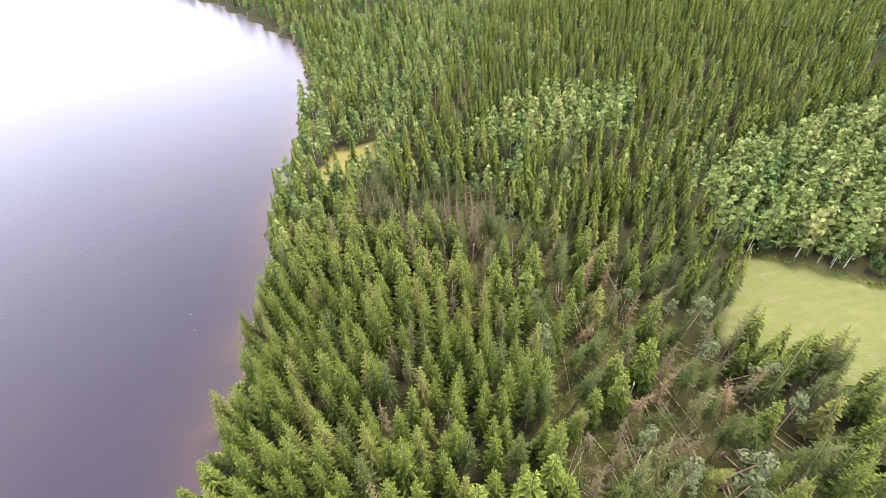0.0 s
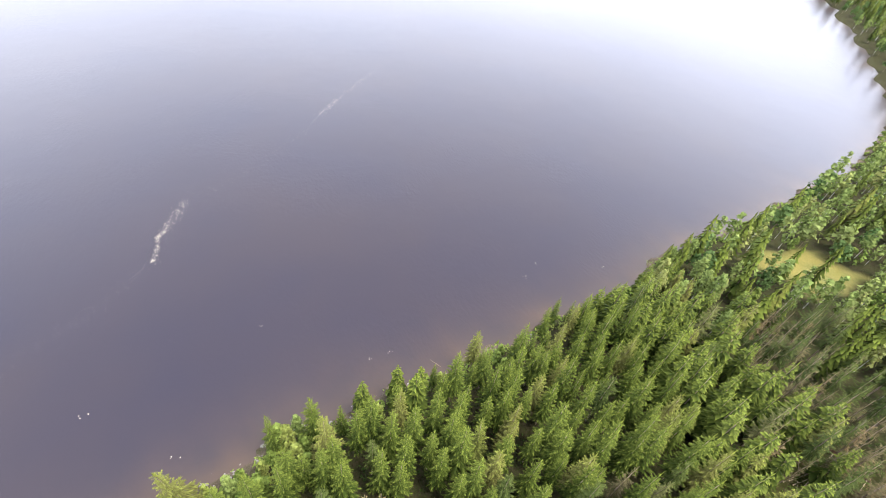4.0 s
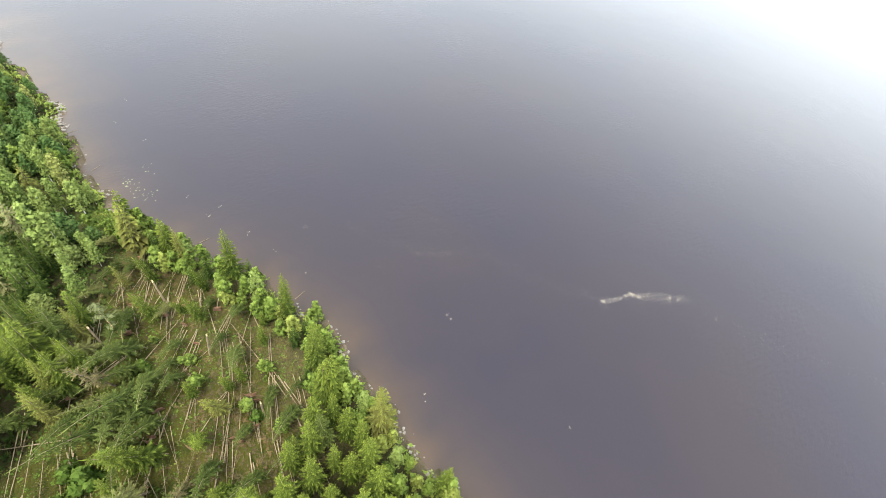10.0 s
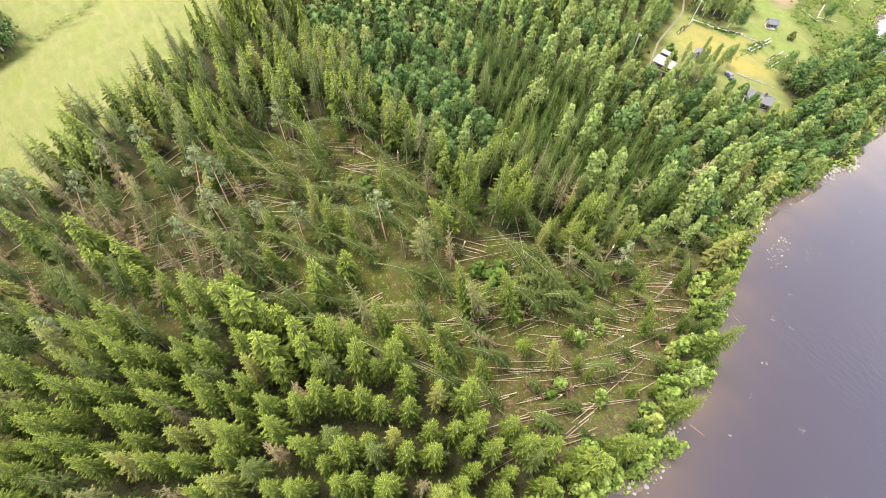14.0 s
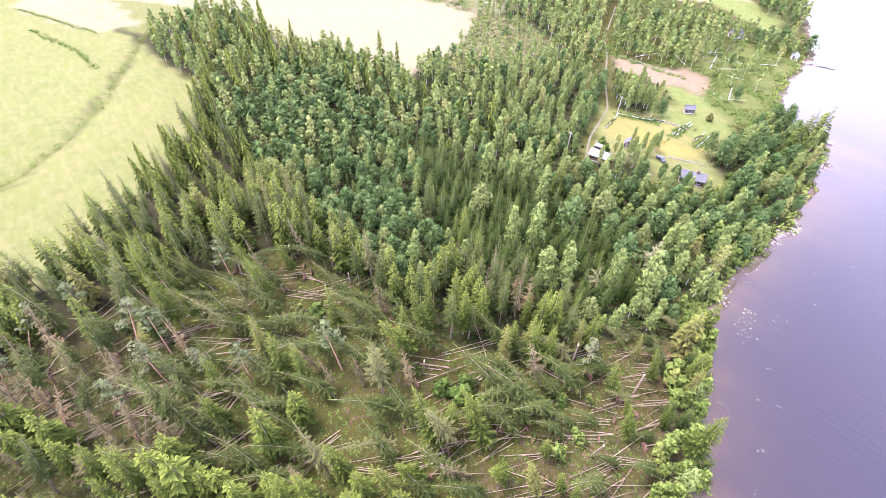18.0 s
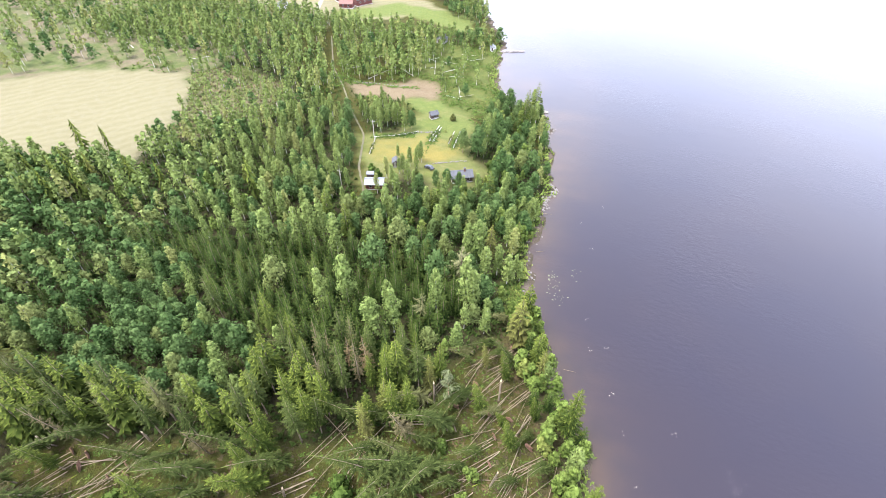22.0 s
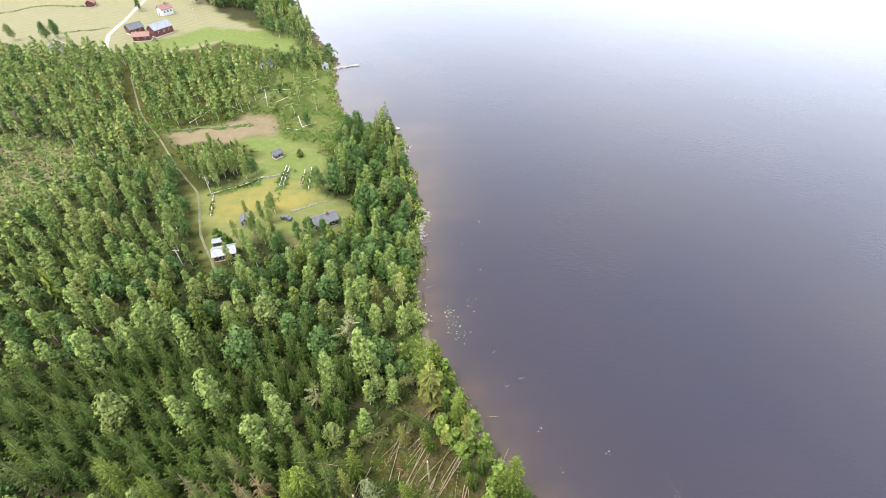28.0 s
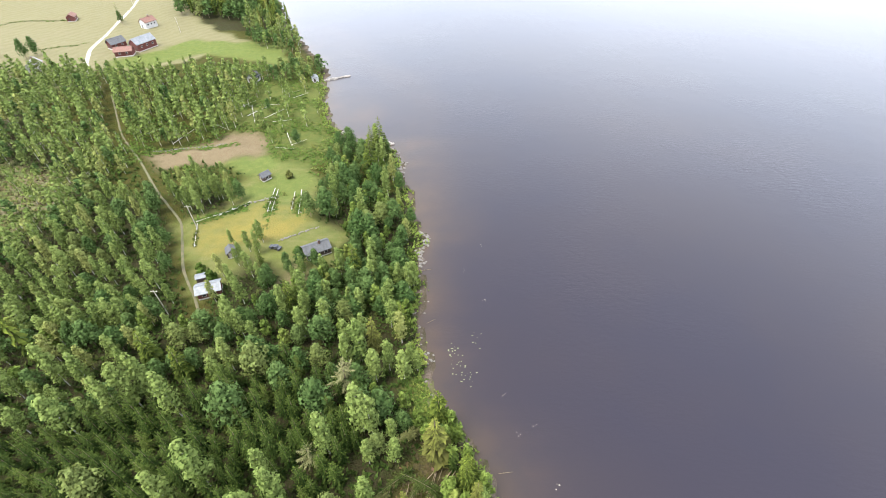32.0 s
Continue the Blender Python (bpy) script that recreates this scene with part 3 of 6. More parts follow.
def spruce_crown(rng, tall, wide, start, whorls, arms, twigs, bend=0.0, thin=0.0):
    """Drooping fronds in whorls; each frond is a rib with twigs that hang to both sides."""
    v, f, tip_light = [], [], []

    def tri(a, b, c, ta, tb, tc):
        k = len(v)
        v.extend((a, b, c))
        tip_light.extend((ta, tb, tc))
        f.append((k, k + 1, k + 2))

    for w in range(whorls):
        u = (w + 0.35 * rng.random()) / whorls
        h = tall * (start + (0.97 - start) * u)
        reach = wide * (0.13 + 0.87 * (1 - u) ** 0.7) * (0.70 + 0.30 * min(1, u * 5 + 0.2)) * (0.86 + 0.28 * rng.random())
        turn = rng.random() * 6.28
        n = max(4, int(round(arms * (1 - 0.4 * u))))
        for k in range(n):
            if rng.random() < thin:
                continue
            a = turn + 6.283 * k / n + rng.normal(0, 0.16)
            L = reach * (0.70 + 0.5 * rng.random())
            o, s = np.array((math.cos(a), math.sin(a), 0)), np.array((-math.sin(a), math.cos(a), 0))
            sag = 0.62 - 0.75 * u + rng.normal(0, 0.08)

            def rib(q):
                return np.array((0, 0, h)) + o * (L * q) + np.array((0, 0, L * (0.10 * q - sag * q + 0.30 * max(sag, 0.0) * q * q)))
            for j in range(twigs):
                q0, q1 = 0.10 + 0.86 * j / twigs, 0.10 + 0.86 * (j + 1) / twigs
                wd = L * (0.46 if twigs < 2 else 0.30 if twigs < 4 else 0.27) * (1.05 - 0.75 * q0) * (0.7 + 0.6 * rng.random())
                for side in (1, -1):
                    p = rib(min(q1 + 0.12, 1.1)) + s * (side * wd) + np.array((0, 0, -0.55 * wd))
                    # paler up the tree, dark inside: crown shade painted over the young growth
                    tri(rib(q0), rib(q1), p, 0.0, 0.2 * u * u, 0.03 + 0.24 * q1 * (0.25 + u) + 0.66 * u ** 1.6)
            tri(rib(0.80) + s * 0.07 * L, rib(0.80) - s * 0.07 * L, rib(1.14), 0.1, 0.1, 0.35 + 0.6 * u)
    for k in range(4):
        a = 1.57 * k + rng.random()
        tri(np.array((0.16 * math.cos(a), 0.16 * math.sin(a), tall * 0.94)), np.array((0.16 * math.cos(a + 1.6), 0.16 * math.sin(a + 1.6), tall * 0.94)), np.array((0, 0, tall * 1.02)), 0.7, 0.7, 1.0)
    v = np.array(v)
    if bend:
        v[:, 0] += bend * np.maximum(v[:, 2], 0) ** 2 / tall
        v[:, 2] -= 0.5 * bend * bend * np.maximum(v[:, 2], 0) ** 2 / tall
    return v, np.array(f), np.array(tip_light)


def spruce_skirts(rng, tall, wide, start, whorls, arms, bend=0.0):
    """A light spruce for joined woods: skirts of pointed fronds from the stem outward, one below the other."""
    v, tip_light = [], []
    step = tall * (0.95 - start) / (whorls - 1)
    for w in range(whorls):
        u = w / (whorls - 1)
        h = tall * (start + (0.95 - start) * u)
        reach = wide * (0.12 + 0.88 * (1 - u) ** 0.7) * (0.70 + 0.30 * min(1, u * 5 + 0.2)) * (0.85 + 0.3 * rng.random())
        n, turn = max(4, int(round(arms * (1 - 0.35 * u)))), rng.random() * 6.28
        for k in range(n):
            a, L = turn + 6.283 * k / n + rng.normal(0, 0.15), reach * (0.75 + 0.5 * rng.random())
            drop, half = L * (0.50 - 0.30 * u), 2.6 / n
            # low skirts coloured dark as if shaded, the top pale as if lit
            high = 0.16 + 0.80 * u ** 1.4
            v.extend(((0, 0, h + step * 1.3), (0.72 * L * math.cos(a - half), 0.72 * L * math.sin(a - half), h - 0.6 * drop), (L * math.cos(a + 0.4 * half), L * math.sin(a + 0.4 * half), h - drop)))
            tip_light.extend((0.0, 0.5 * high, high))
    for k in range(3):
        a = 2.1 * k
        v.extend(((0.14 * math.cos(a), 0.14 * math.sin(a), tall * 0.9), (0.14 * math.cos(a + 2.1), 0.14 * math.sin(a + 2.1), tall * 0.9), (0, 0, tall * 1.03)))
        tip_light.extend((0.6, 0.6, 1.0))
    v = np.array(v)
    if bend:
        v[:, 0] += bend * np.maximum(v[:, 2], 0) ** 2 / tall
        v[:, 2] -= 0.5 * bend * bend * np.maximum(v[:, 2], 0) ** 2 / tall
    return v, np.arange(len(v)).reshape(-1, 3), np.array(tip_light)


def leafy_crown(rng, tall, wide, start, lobes, leaves, size, top_heavy=0.0, spindle=False):
    """A crown of lobes; each lobe is a shell of small leaf sprays that face outward with much scatter."""
    v, f, tip_light = [], [], []
    spots = []
    for i in range(lobes):
        u = (i + 0.5) / lobes
        h = tall * (start + (0.90 - start) * u)
        r = wide * (math.sin(math.pi * min(1, 0.22 + 0.70 * u + top_heavy)) ** 0.7) * 0.62
        if spindle:
            r = wide * 0.55 * min(1.0, 0.55 + 1.6 * u) * (1.08 - u) ** 0.38
        a = i * 2.4 + rng.normal(0, 0.4)
        off = r * (0.25 + 0.75 * rng.random())
        spots.append((off * math.cos(a), off * math.sin(a), h, wide * (0.36 + 0.24 * rng.random()) * ((1.0 - 0.42 * u) if not spindle else (0.92 - 0.40 * u))))
    spots.append((0, 0, tall * (0.95 if spindle else 0.90), wide * (0.25 if spindle else 0.30)))
    for x, y, z, r in spots:
        for k in range(leaves):
            d = rng.normal(0, 1, 3)
            d[2] = abs(d[2]) * 0.9 + 0.1 * d[2] if rng.random() < 0.75 else d[2]
            d /= np.linalg.norm(d)
            p = np.array((x, y, z)) + d * r * (0.55 + 0.62 * rng.random()) * np.array((1, 1, 1.3))
            nrm = d + rng.normal(0, 0.26, 3)
            nrm /= np.linalg.norm(nrm)
            t = np.cross(nrm, rng.normal(0, 1, 3))
            t /= np.linalg.norm(t) + 1e-9
            b = np.cross(nrm, t)
            s = size * (0.6 + 0.8 * rng.random())
            i0 = len(v)
            v.extend((p - t * s * 0.8 - b * s * 0.5, p + t * s * 0.8 - b * s * 0.45 + nrm * 0.15 * s, p + b * s * 0.95))
            # sprays on top painted lighter, undersides and low lobes darker, as daylight falls
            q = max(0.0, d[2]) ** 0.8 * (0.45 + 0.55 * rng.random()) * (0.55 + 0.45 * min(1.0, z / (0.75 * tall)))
            tip_light.extend((q * 0.4, q * 0.8, q))
            f.append((i0, i0 + 1, i0 + 2))
    return np.array(v), np.array(f), np.array(tip_light)


def pine_crown(rng, tall, wide, leaves, size):
    v, f, tip_light = [], [], []
    for i in range(9):
        u = i / 8
        h, a = tall * (0.58 + 0.40 * u), i * 2.4 + rng.normal(0, 0.3)
        r = wide * (1 - 0.75 * u) * (0.5 + 0.4 * rng.random())
        c = np.array((r * math.cos(a), r * math.sin(a), h))
        for k in range(leaves):
            d = rng.normal(0, 1, 3)
            d[2] = abs(d[2])
            d /= np.linalg.norm(d)
            p = c + d * wide * 0.34 * np.array((1.2, 1.2, 0.6)) * (0.7 + 0.4 * rng.random())
            t, b = np.cross(d, rng.normal(0, 1, 3)), None
            t /= np.linalg.norm(t) + 1e-9
            b = np.cross(d + rng.normal(0, 0.3, 3), t)
            s, i0 = size * (0.6 + 0.7 * rng.random()), len(v)
            v.extend((p - t * s, p + b * s * 0.5 + d * 0.2 * s, p + t * s, p - b * s * 0.5 + d * 0.3 * s))
            tip_light.extend((0.2, 0.9, 0.5, 0.9))
            f.extend(((i0, i0 + 1, i0 + 2), (i0, i0 + 2, i0 + 3)))
    return np.array(v), np.array(f), np.array(tip_light)


class Kind:
    """A kind of tree: a few trunk and crown meshes of unit size for single trees, and light ones for joined woods."""

    def __init__(self, name, label, category, bark, leaf, make, make_light, trunk, variants=4, make_far=None):
        self.name, self.label, self.category, self.bark, self.leaf = name, label, category, bark, leaf
        rng = np.random.default_rng(sum(map(ord, name)))
        self.meshes, self.light, self.far = [], [], []
        for _ in range(variants):
            v, f, tip_light = make(rng)
            tv, tf = trunk(rng)
            self.meshes.append((mesh_from(name + "_trunk", tv, tf, bark, True), mesh_from(name + "_crown", v, f, leaf, False, tip_light=tip_light)))
            v, f, tip_light = make_light(rng)
            ring = np.array((0, 2, 3))
            slim = (tv[np.concatenate([ring, len(tv) - 5 + ring])], np.array([(k, (k + 1) % 3, 3 + (k + 1) % 3, 3 + k) for k in range(3)]))
            self.light.append((v, f, tip_light, slim))
            if make_far:
                self.far.append(make_far(rng))
                continue
            # the far crown: fewer, larger sprays
            pick = np.sort(rng.permutation(len(f))[:int(0.43 * len(f))])
            t = v[f[pick]]
            c = t.mean(1, keepdims=True)
            self.far.append(((c + (t - c) * 1.34).reshape(-1, 3), np.arange(3 * len(pick)).reshape(-1, 3), tip_light[f[pick]].ravel()))

    def plant(self, x, y, scale, turn, k, lean=(0.0, 0.0), label="", group="", wider=1.0):
        z = float(height(x, y)) - 0.1
        top = new(self.name)
        top.matrix_basis = Matrix.Translation((x, y, z)) @ Matrix.Rotation(lean[1], 4, "Z") @ Matrix.Rotation(lean[0], 4, "Y") @ Matrix.Rotation(turn - lean[1], 4, "Z") @ Matrix.Diagonal((scale * wider, scale * wider, scale, 1))
        for part_name, me in zip(("trunk", "crown"), self.meshes[k % len(self.meshes)]):
            new(part_name, me).parent = top
        return tagged(top, label or self.label, self.category, group)

    def wood(self, name, label, places):
        """Far woods of this kind, joined."""
        places = np.asarray(places)
        V, F, TIP, TONE, TV, TF = [], [], [], [], [], []
        nv = nt = 0
        rng = np.random.default_rng(len(places))
        z = height(places[:, 0], places[:, 1]) - 0.1
        for k, (tv, tf) in enumerate(t[3] for t in self.light):
            sel = np.arange(len(places)) % len(self.light) == k
            for (x, y, s), zz in zip(places[sel], z[sel]):
                a = rng.random() * 6.283
                v, f, tip_light = self.light[k][:3] if min(math.hypot(x - p, y - q) for p, q in WATCH) < 66 else self.far[k]
                w = s * ((1.0 if self.name in ("birch_tree", "broadleaf_tree") else 1.02) + 0.3 * rng.random())
                ca, sa = math.cos(a) * w, math.sin(a) * w
                V.append(np.stack([x + v[:, 0] * ca - v[:, 1] * sa, y + v[:, 0] * sa + v[:, 1] * ca, zz + v[:, 2] * s], 1))
                F.append(f + nv)
                TIP.append(tip_light)
                TONE.append(np.full(len(v), rng.random()))
                nv += len(v)
                TV.append(np.stack([x + tv[:, 0] * ca - tv[:, 1] * sa, y + tv[:, 0] * sa + tv[:, 1] * ca, zz + tv[:, 2] * s], 1))
                TF.append(tf + nt)
                nt += len(tv)
        top = new(name)
        new("crowns", mesh_from(name, np.concatenate(V), np.concatenate(F), self.leaf, False, tip_light=np.concatenate(TIP), tone=np.concatenate(TONE))).parent = top
        new("trunks", mesh_from(name + "_trunks", np.concatenate(TV), np.concatenate(TF), self.bark, True)).parent = top
        for o in top.children:
            tagged(o, kind="stuff")
        return tagged(top, label, "forest", kind="stuff")


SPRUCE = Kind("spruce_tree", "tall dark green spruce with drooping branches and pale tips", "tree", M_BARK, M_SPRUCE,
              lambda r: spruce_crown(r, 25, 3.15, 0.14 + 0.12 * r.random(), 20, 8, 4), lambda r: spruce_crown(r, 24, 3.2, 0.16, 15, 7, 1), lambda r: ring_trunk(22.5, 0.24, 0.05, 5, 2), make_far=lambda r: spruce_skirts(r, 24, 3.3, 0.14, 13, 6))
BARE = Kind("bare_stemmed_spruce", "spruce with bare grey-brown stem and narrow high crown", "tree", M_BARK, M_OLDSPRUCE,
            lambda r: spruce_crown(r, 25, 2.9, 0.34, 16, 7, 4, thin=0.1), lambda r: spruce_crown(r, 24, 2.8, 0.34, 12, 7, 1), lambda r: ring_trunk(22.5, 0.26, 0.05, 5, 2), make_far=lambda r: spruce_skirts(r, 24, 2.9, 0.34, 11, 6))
BENT = Kind("bent_spruce", "storm-bent spruce arching over with hanging branches", "tree", M_BARK, M_OLDSPRUCE,
            lambda r: spruce_crown(r, 21, 2.9, 0.24, 17, 8, 4, bend=0.6, thin=0.12), lambda r: spruce_skirts(r, 20, 2.7, 0.28, 11, 6, 0.57),
            lambda r: ring_trunk(20, 0.22, 0.03, 5, 6, 0.57))
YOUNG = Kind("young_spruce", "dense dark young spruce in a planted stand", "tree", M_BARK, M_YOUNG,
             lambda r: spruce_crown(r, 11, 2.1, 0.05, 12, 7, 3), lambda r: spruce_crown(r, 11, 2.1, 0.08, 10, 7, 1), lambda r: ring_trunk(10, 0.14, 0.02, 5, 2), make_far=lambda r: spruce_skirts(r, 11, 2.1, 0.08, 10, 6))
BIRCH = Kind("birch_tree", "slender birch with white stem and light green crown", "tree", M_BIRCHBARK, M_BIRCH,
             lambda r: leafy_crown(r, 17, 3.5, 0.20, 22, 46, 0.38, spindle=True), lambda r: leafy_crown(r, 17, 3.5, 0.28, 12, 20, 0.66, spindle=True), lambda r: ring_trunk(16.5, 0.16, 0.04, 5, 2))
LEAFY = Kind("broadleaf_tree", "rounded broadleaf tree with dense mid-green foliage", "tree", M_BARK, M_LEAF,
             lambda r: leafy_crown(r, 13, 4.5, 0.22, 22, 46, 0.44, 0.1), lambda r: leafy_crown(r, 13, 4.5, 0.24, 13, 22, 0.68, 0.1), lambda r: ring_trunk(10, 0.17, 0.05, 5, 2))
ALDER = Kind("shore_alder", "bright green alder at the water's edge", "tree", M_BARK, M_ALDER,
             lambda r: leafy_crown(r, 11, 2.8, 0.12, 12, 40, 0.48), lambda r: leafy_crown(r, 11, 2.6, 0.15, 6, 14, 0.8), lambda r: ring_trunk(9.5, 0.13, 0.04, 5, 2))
PINE = Kind("pine_tree", "pine with bare reddish stem and grey-green tufted crown", "tree", M_PINEBARK, M_PINE,
            lambda r: pine_crown(r, 21, 3.0, 26, 0.55), lambda r: pine_crown(r, 21, 3.0, 9, 0.9), lambda r: ring_trunk(20, 0.24, 0.06, 5, 2))
SNAG = Kind("dry_spruce", "withered brownish spruce with thin needles", "dead tree", M_BARK, M_DRY,
            lambda r: spruce_crown(r, 22, 2.2, 0.22, 14, 6, 3, thin=0.3), lambda r: spruce_skirts(r, 22, 1.8, 0.3, 9, 5), lambda r: ring_trunk(21.5, 0.22, 0.03, 5, 2))


PALE = Kind("dying_tree", "pale dying tree with drooping bleached branches", "dead tree", M_BARK, M_PALE,
            lambda r: spruce_crown(r, 12, 4.2, 0.3, 8, 7, 5, thin=0.25), lambda r: spruce_skirts(r, 12, 4.0, 0.3, 6, 6), lambda r: ring_trunk(11.5, 0.2, 0.05, 5, 2), 2)


def scatter(rng, box, spacing, tries=3):
    """Uneven points about that far apart in a box."""
    x0, y0, x1, y1 = box
    nx, ny = int((x1 - x0) / spacing), int((y1 - y0) / spacing)
    gx, gy = np.meshgrid(np.arange(nx), np.arange(ny))
    px = x0 + (gx + 0.5 + 0.25 * (gy % 2) + rng.uniform(-0.36, 0.36, gx.shape)) * spacing
    py = y0 + (gy + 0.5 + rng.uniform(-0.36, 0.36, gx.shape)) * spacing
    return np.stack([px.ravel(), py.ravel()], 1)


SWATH = [(18.5, 110.7), (31.7, 97), (40.6, 73.7), (43.4, 49.7), (35.6, 25.9), (17.7, 27.9), (14.4, 52.8), (16, 73.6), (10.7, 95.5)]
BROADLEAF_PATCH = [(-30, 81.4), (-34, 61.3), (-49, 54.5), (-75, 50.3), (-142, 46), (-155, 52), (-175, 90), (-120, 108), (-77, 92.5), (-53, 77.1)]
SPRUCE_BLOCK = [(-110.4, 95), (-86.8, 90.5), (-50.2, 80.1), (-30, 82.7), (-12.5, 73.3), (4.3, 100.6), (10.5, 117.4), (-17.9, 130.3), (-51, 115.2), (-86, 105.4)]
WEST_GROVE = [(-134, -54), (-150, -37), (-178, -48), (-206, -84), (-196, -104), (-160, -84)]
FIELD_GROVE = [(-101, -74), (-119, -66), (-132, -56), (-160, -78), (-200, -94), (-262, -128), (-240, -152), (-180, -134), (-135, -122), (-106, -100)]
ASPEN_GROVE = [(-38, -150), (-62, -134), (-100, -146), (-124, -180), (-84, -192), (-46, -176)]
FARM_WOOD = [(-169.5, 443.6), (-85.2, 421.9), (-104, 476.2), (-200.5, 513.6)]
OPEN = [MEADOW, MEADOW_WEST, STUBBLE, YARD, SOIL, SOIL_GRASS, SCRUB, FARMLAND, MOUND, COVE_GRASS, WESTLAND]


def choose_trees():
    """All standing trees: (kind, x, y, scale, lean) by stands."""
    rng = np.random.default_rng(11)
    out = []

    def stand(kinds, box, spacing, where, lo=0.8, hi=1.12, lean=0.03):
        pts = scatter(rng, box, spacing)
        keep = where(pts[:, 0], pts[:, 1]) & (inland(pts[:, 0], pts[:, 1]) > 2.0)
        names, w = [k for k, _ in kinds], np.array([w for _, w in kinds], float)
        for x, y in pts[keep]:
            out.append((names[rng.choice(len(names), p=w / w.sum())], x, y, rng.uniform(lo, hi), abs(rng.normal(0, lean)), rng.random() * 6.283))

    wind = lambda x, y: inside(WINDFALL_NORTH, x, y) | inside(WINDFALL_SOUTH, x, y)
    opened = lambda x, y: np.any([inside(p, x, y) for p in OPEN], axis=0)
    # old spruce stand by the lake
    stand([(SPRUCE, 10), (BARE, 1), (SNAG, .5)], (-60, -96, 60, 46), 5.0, lambda x, y: (y < 43) & ~wind(x, y) & (inland(x, y) > 8) & (x > -32), 0.66, 0.95)
    # shore strip
    stand([(ALDER, 6), (SPRUCE, .9), (YOUNG, 1.6), (BIRCH, .5)], (20, 0, 62, 120), 3.3, lambda x, y: (inland(x, y) < 10) & (y > -2) & ~opened(x, y), 0.56, 0.90)
    stand([(ALDER, 2), (SPRUCE, 3)], (36, -125, 60, 0), 4.4, lambda x, y: inland(x, y) < 8, 0.44, 0.68)
    # stem-bare fringe west of the windfall, towards the meadow
    stand([(SPRUCE, 6), (BARE, 5)], (-240, -150, -26, 80), 5.2, lambda x, y: ~wind(x, y) & ~opened(x, y) & ~inside(FIELD_GROVE, x, y) & ~inside(WEST_GROVE, x, y) & (x < -34) & (near_line(DITCH, x, y, 8) < .1) & (y > -112) & (y < 47) & (x > -112 - (y + 80) * 0.8), 0.54, 0.76, 0.05)
    # brown, dying spruces at the head of the south windfall
    stand([(SNAG, 7), (BARE, 4)], (-48, -140, 20, -70), 4.6, lambda x, y: (np.abs(x + 8) < 24) & (np.abs(y + 103 + 0.3 * (x + 10)) < 15), 0.66, 0.86, 0.05)
    # survivors in the windfall
    stand([(SPRUCE, 2), (BARE, 5), (SNAG, 5), (PINE, 1.0)], (-100, -120, 5, 20), 6.2, lambda x, y: inside(WINDFALL_SOUTH, x, y) & (y < -56) & (y > -92), 0.66, 0.92, 0.1)
    stand([(SPRUCE, 3), (BARE, 5), (SNAG, 3), (BENT, 1), (PINE, 1.2)], (-100, -60, 0, 12), 5.6, lambda x, y: inside(WINDFALL_SOUTH, x, y) & (y >= -56), 0.62, 0.9, 0.13)
    stand([(SPRUCE, 4), (BENT, 8), (BARE, 1.5), (SNAG, 1), (PINE, .5)], (-90, -12, 48, 112), 5.2, lambda x, y: inside(WINDFALL_NORTH, x, y) & (inland(x, y) > 8) & ~inside(SWATH, x, y) & (np.hypot(x + 2, y - 49) > 7) & (np.sin(x * 0.16) + np.sin(y * 0.2 + x * 0.06) > -1.1), 0.58, 0.92, 0.16)
    stand([(SPRUCE, 2), (BENT, 3), (ALDER, 1)], (8, 20, 48, 114), 6.2, lambda x, y: inside(SWATH, x, y), 0.36, 0.70, 0.2)
    # dense spruces just north of the windfall
    stand([(SPRUCE, 6), (BARE, 4), (BENT, .7)], (-100, 36, 28, 112), 4.7, lambda x, y: ~wind(x, y) & (inland(x, y) > 8) & (y < 90) & (y > 36) & (x > -95) & ~inside(BROADLEAF_PATCH, x, y) & ~inside(SPRUCE_BLOCK, x, y), 0.58, 0.84, 0.05)
    stand([(SNAG, 4), (BARE, 3)], (-26, 66, -8, 90), 4.0, lambda x, y: np.hypot((x + 17) / 7, (y - 78) / 10) < 1, 0.62, 0.84)
    stand([(LEAFY, 8), (BIRCH, 1.6), (YOUNG, 1.2)], (-190, 38, -22, 115), 4.6, lambda x, y: inside(BROADLEAF_PATCH, x, y), 0.51, 0.80)
    stand([(YOUNG, 10), (BIRCH, .3), (LEAFY, .4)], (-122, 66, 22, 136), 3.9, lambda x, y: inside(SPRUCE_BLOCK, x, y) & (inland(x, y) > 10) & ~wind(x, y), 0.78, 1.18)
    # mixed wood between spruce block and yard, and along the shore northwards
    stand([(LEAFY, 4), (BIRCH, 5), (ALDER, 1), (SPRUCE, .5)], (-190, 78, 28, 168), 5.4, lambda x, y: ~opened(x, y) & ~inside(SPRUCE_BLOCK, x, y) & ~inside(BROADLEAF_PATCH, x, y) & ~wind(x, y) & (y > 86) & (y < 153 + 0.25 * (x + 48)) & (np.hypot(x + 46, y - 149) > 8) & (near_line(TRACK, x, y, 2.2) < .1) & (inland(x, y) > 2.5), 0.49, 0.82)
    stand([(LEAFY, 6), (ALDER, 2.5), (SPRUCE, .4), (BIRCH, 3)], (-26, 144, 28, 250), 4.9, lambda x, y: ~opened(x, y) & (x > -31 + 0.04 * y) & (inland(x, y) > 2.5) & (y < 244), 0.48, 0.82)
    stand([(BIRCH, 8), (LEAFY, 2.0)], (-190, 128, -48, 246), 5.4, lambda x, y: ~opened(x, y) & (y > 136) & (x < -57) & (near_line(TRACK, x, y, 2.2) < .1) & (x > -182) & ((y < 206) | (x < -104)), 0.51, 0.78)
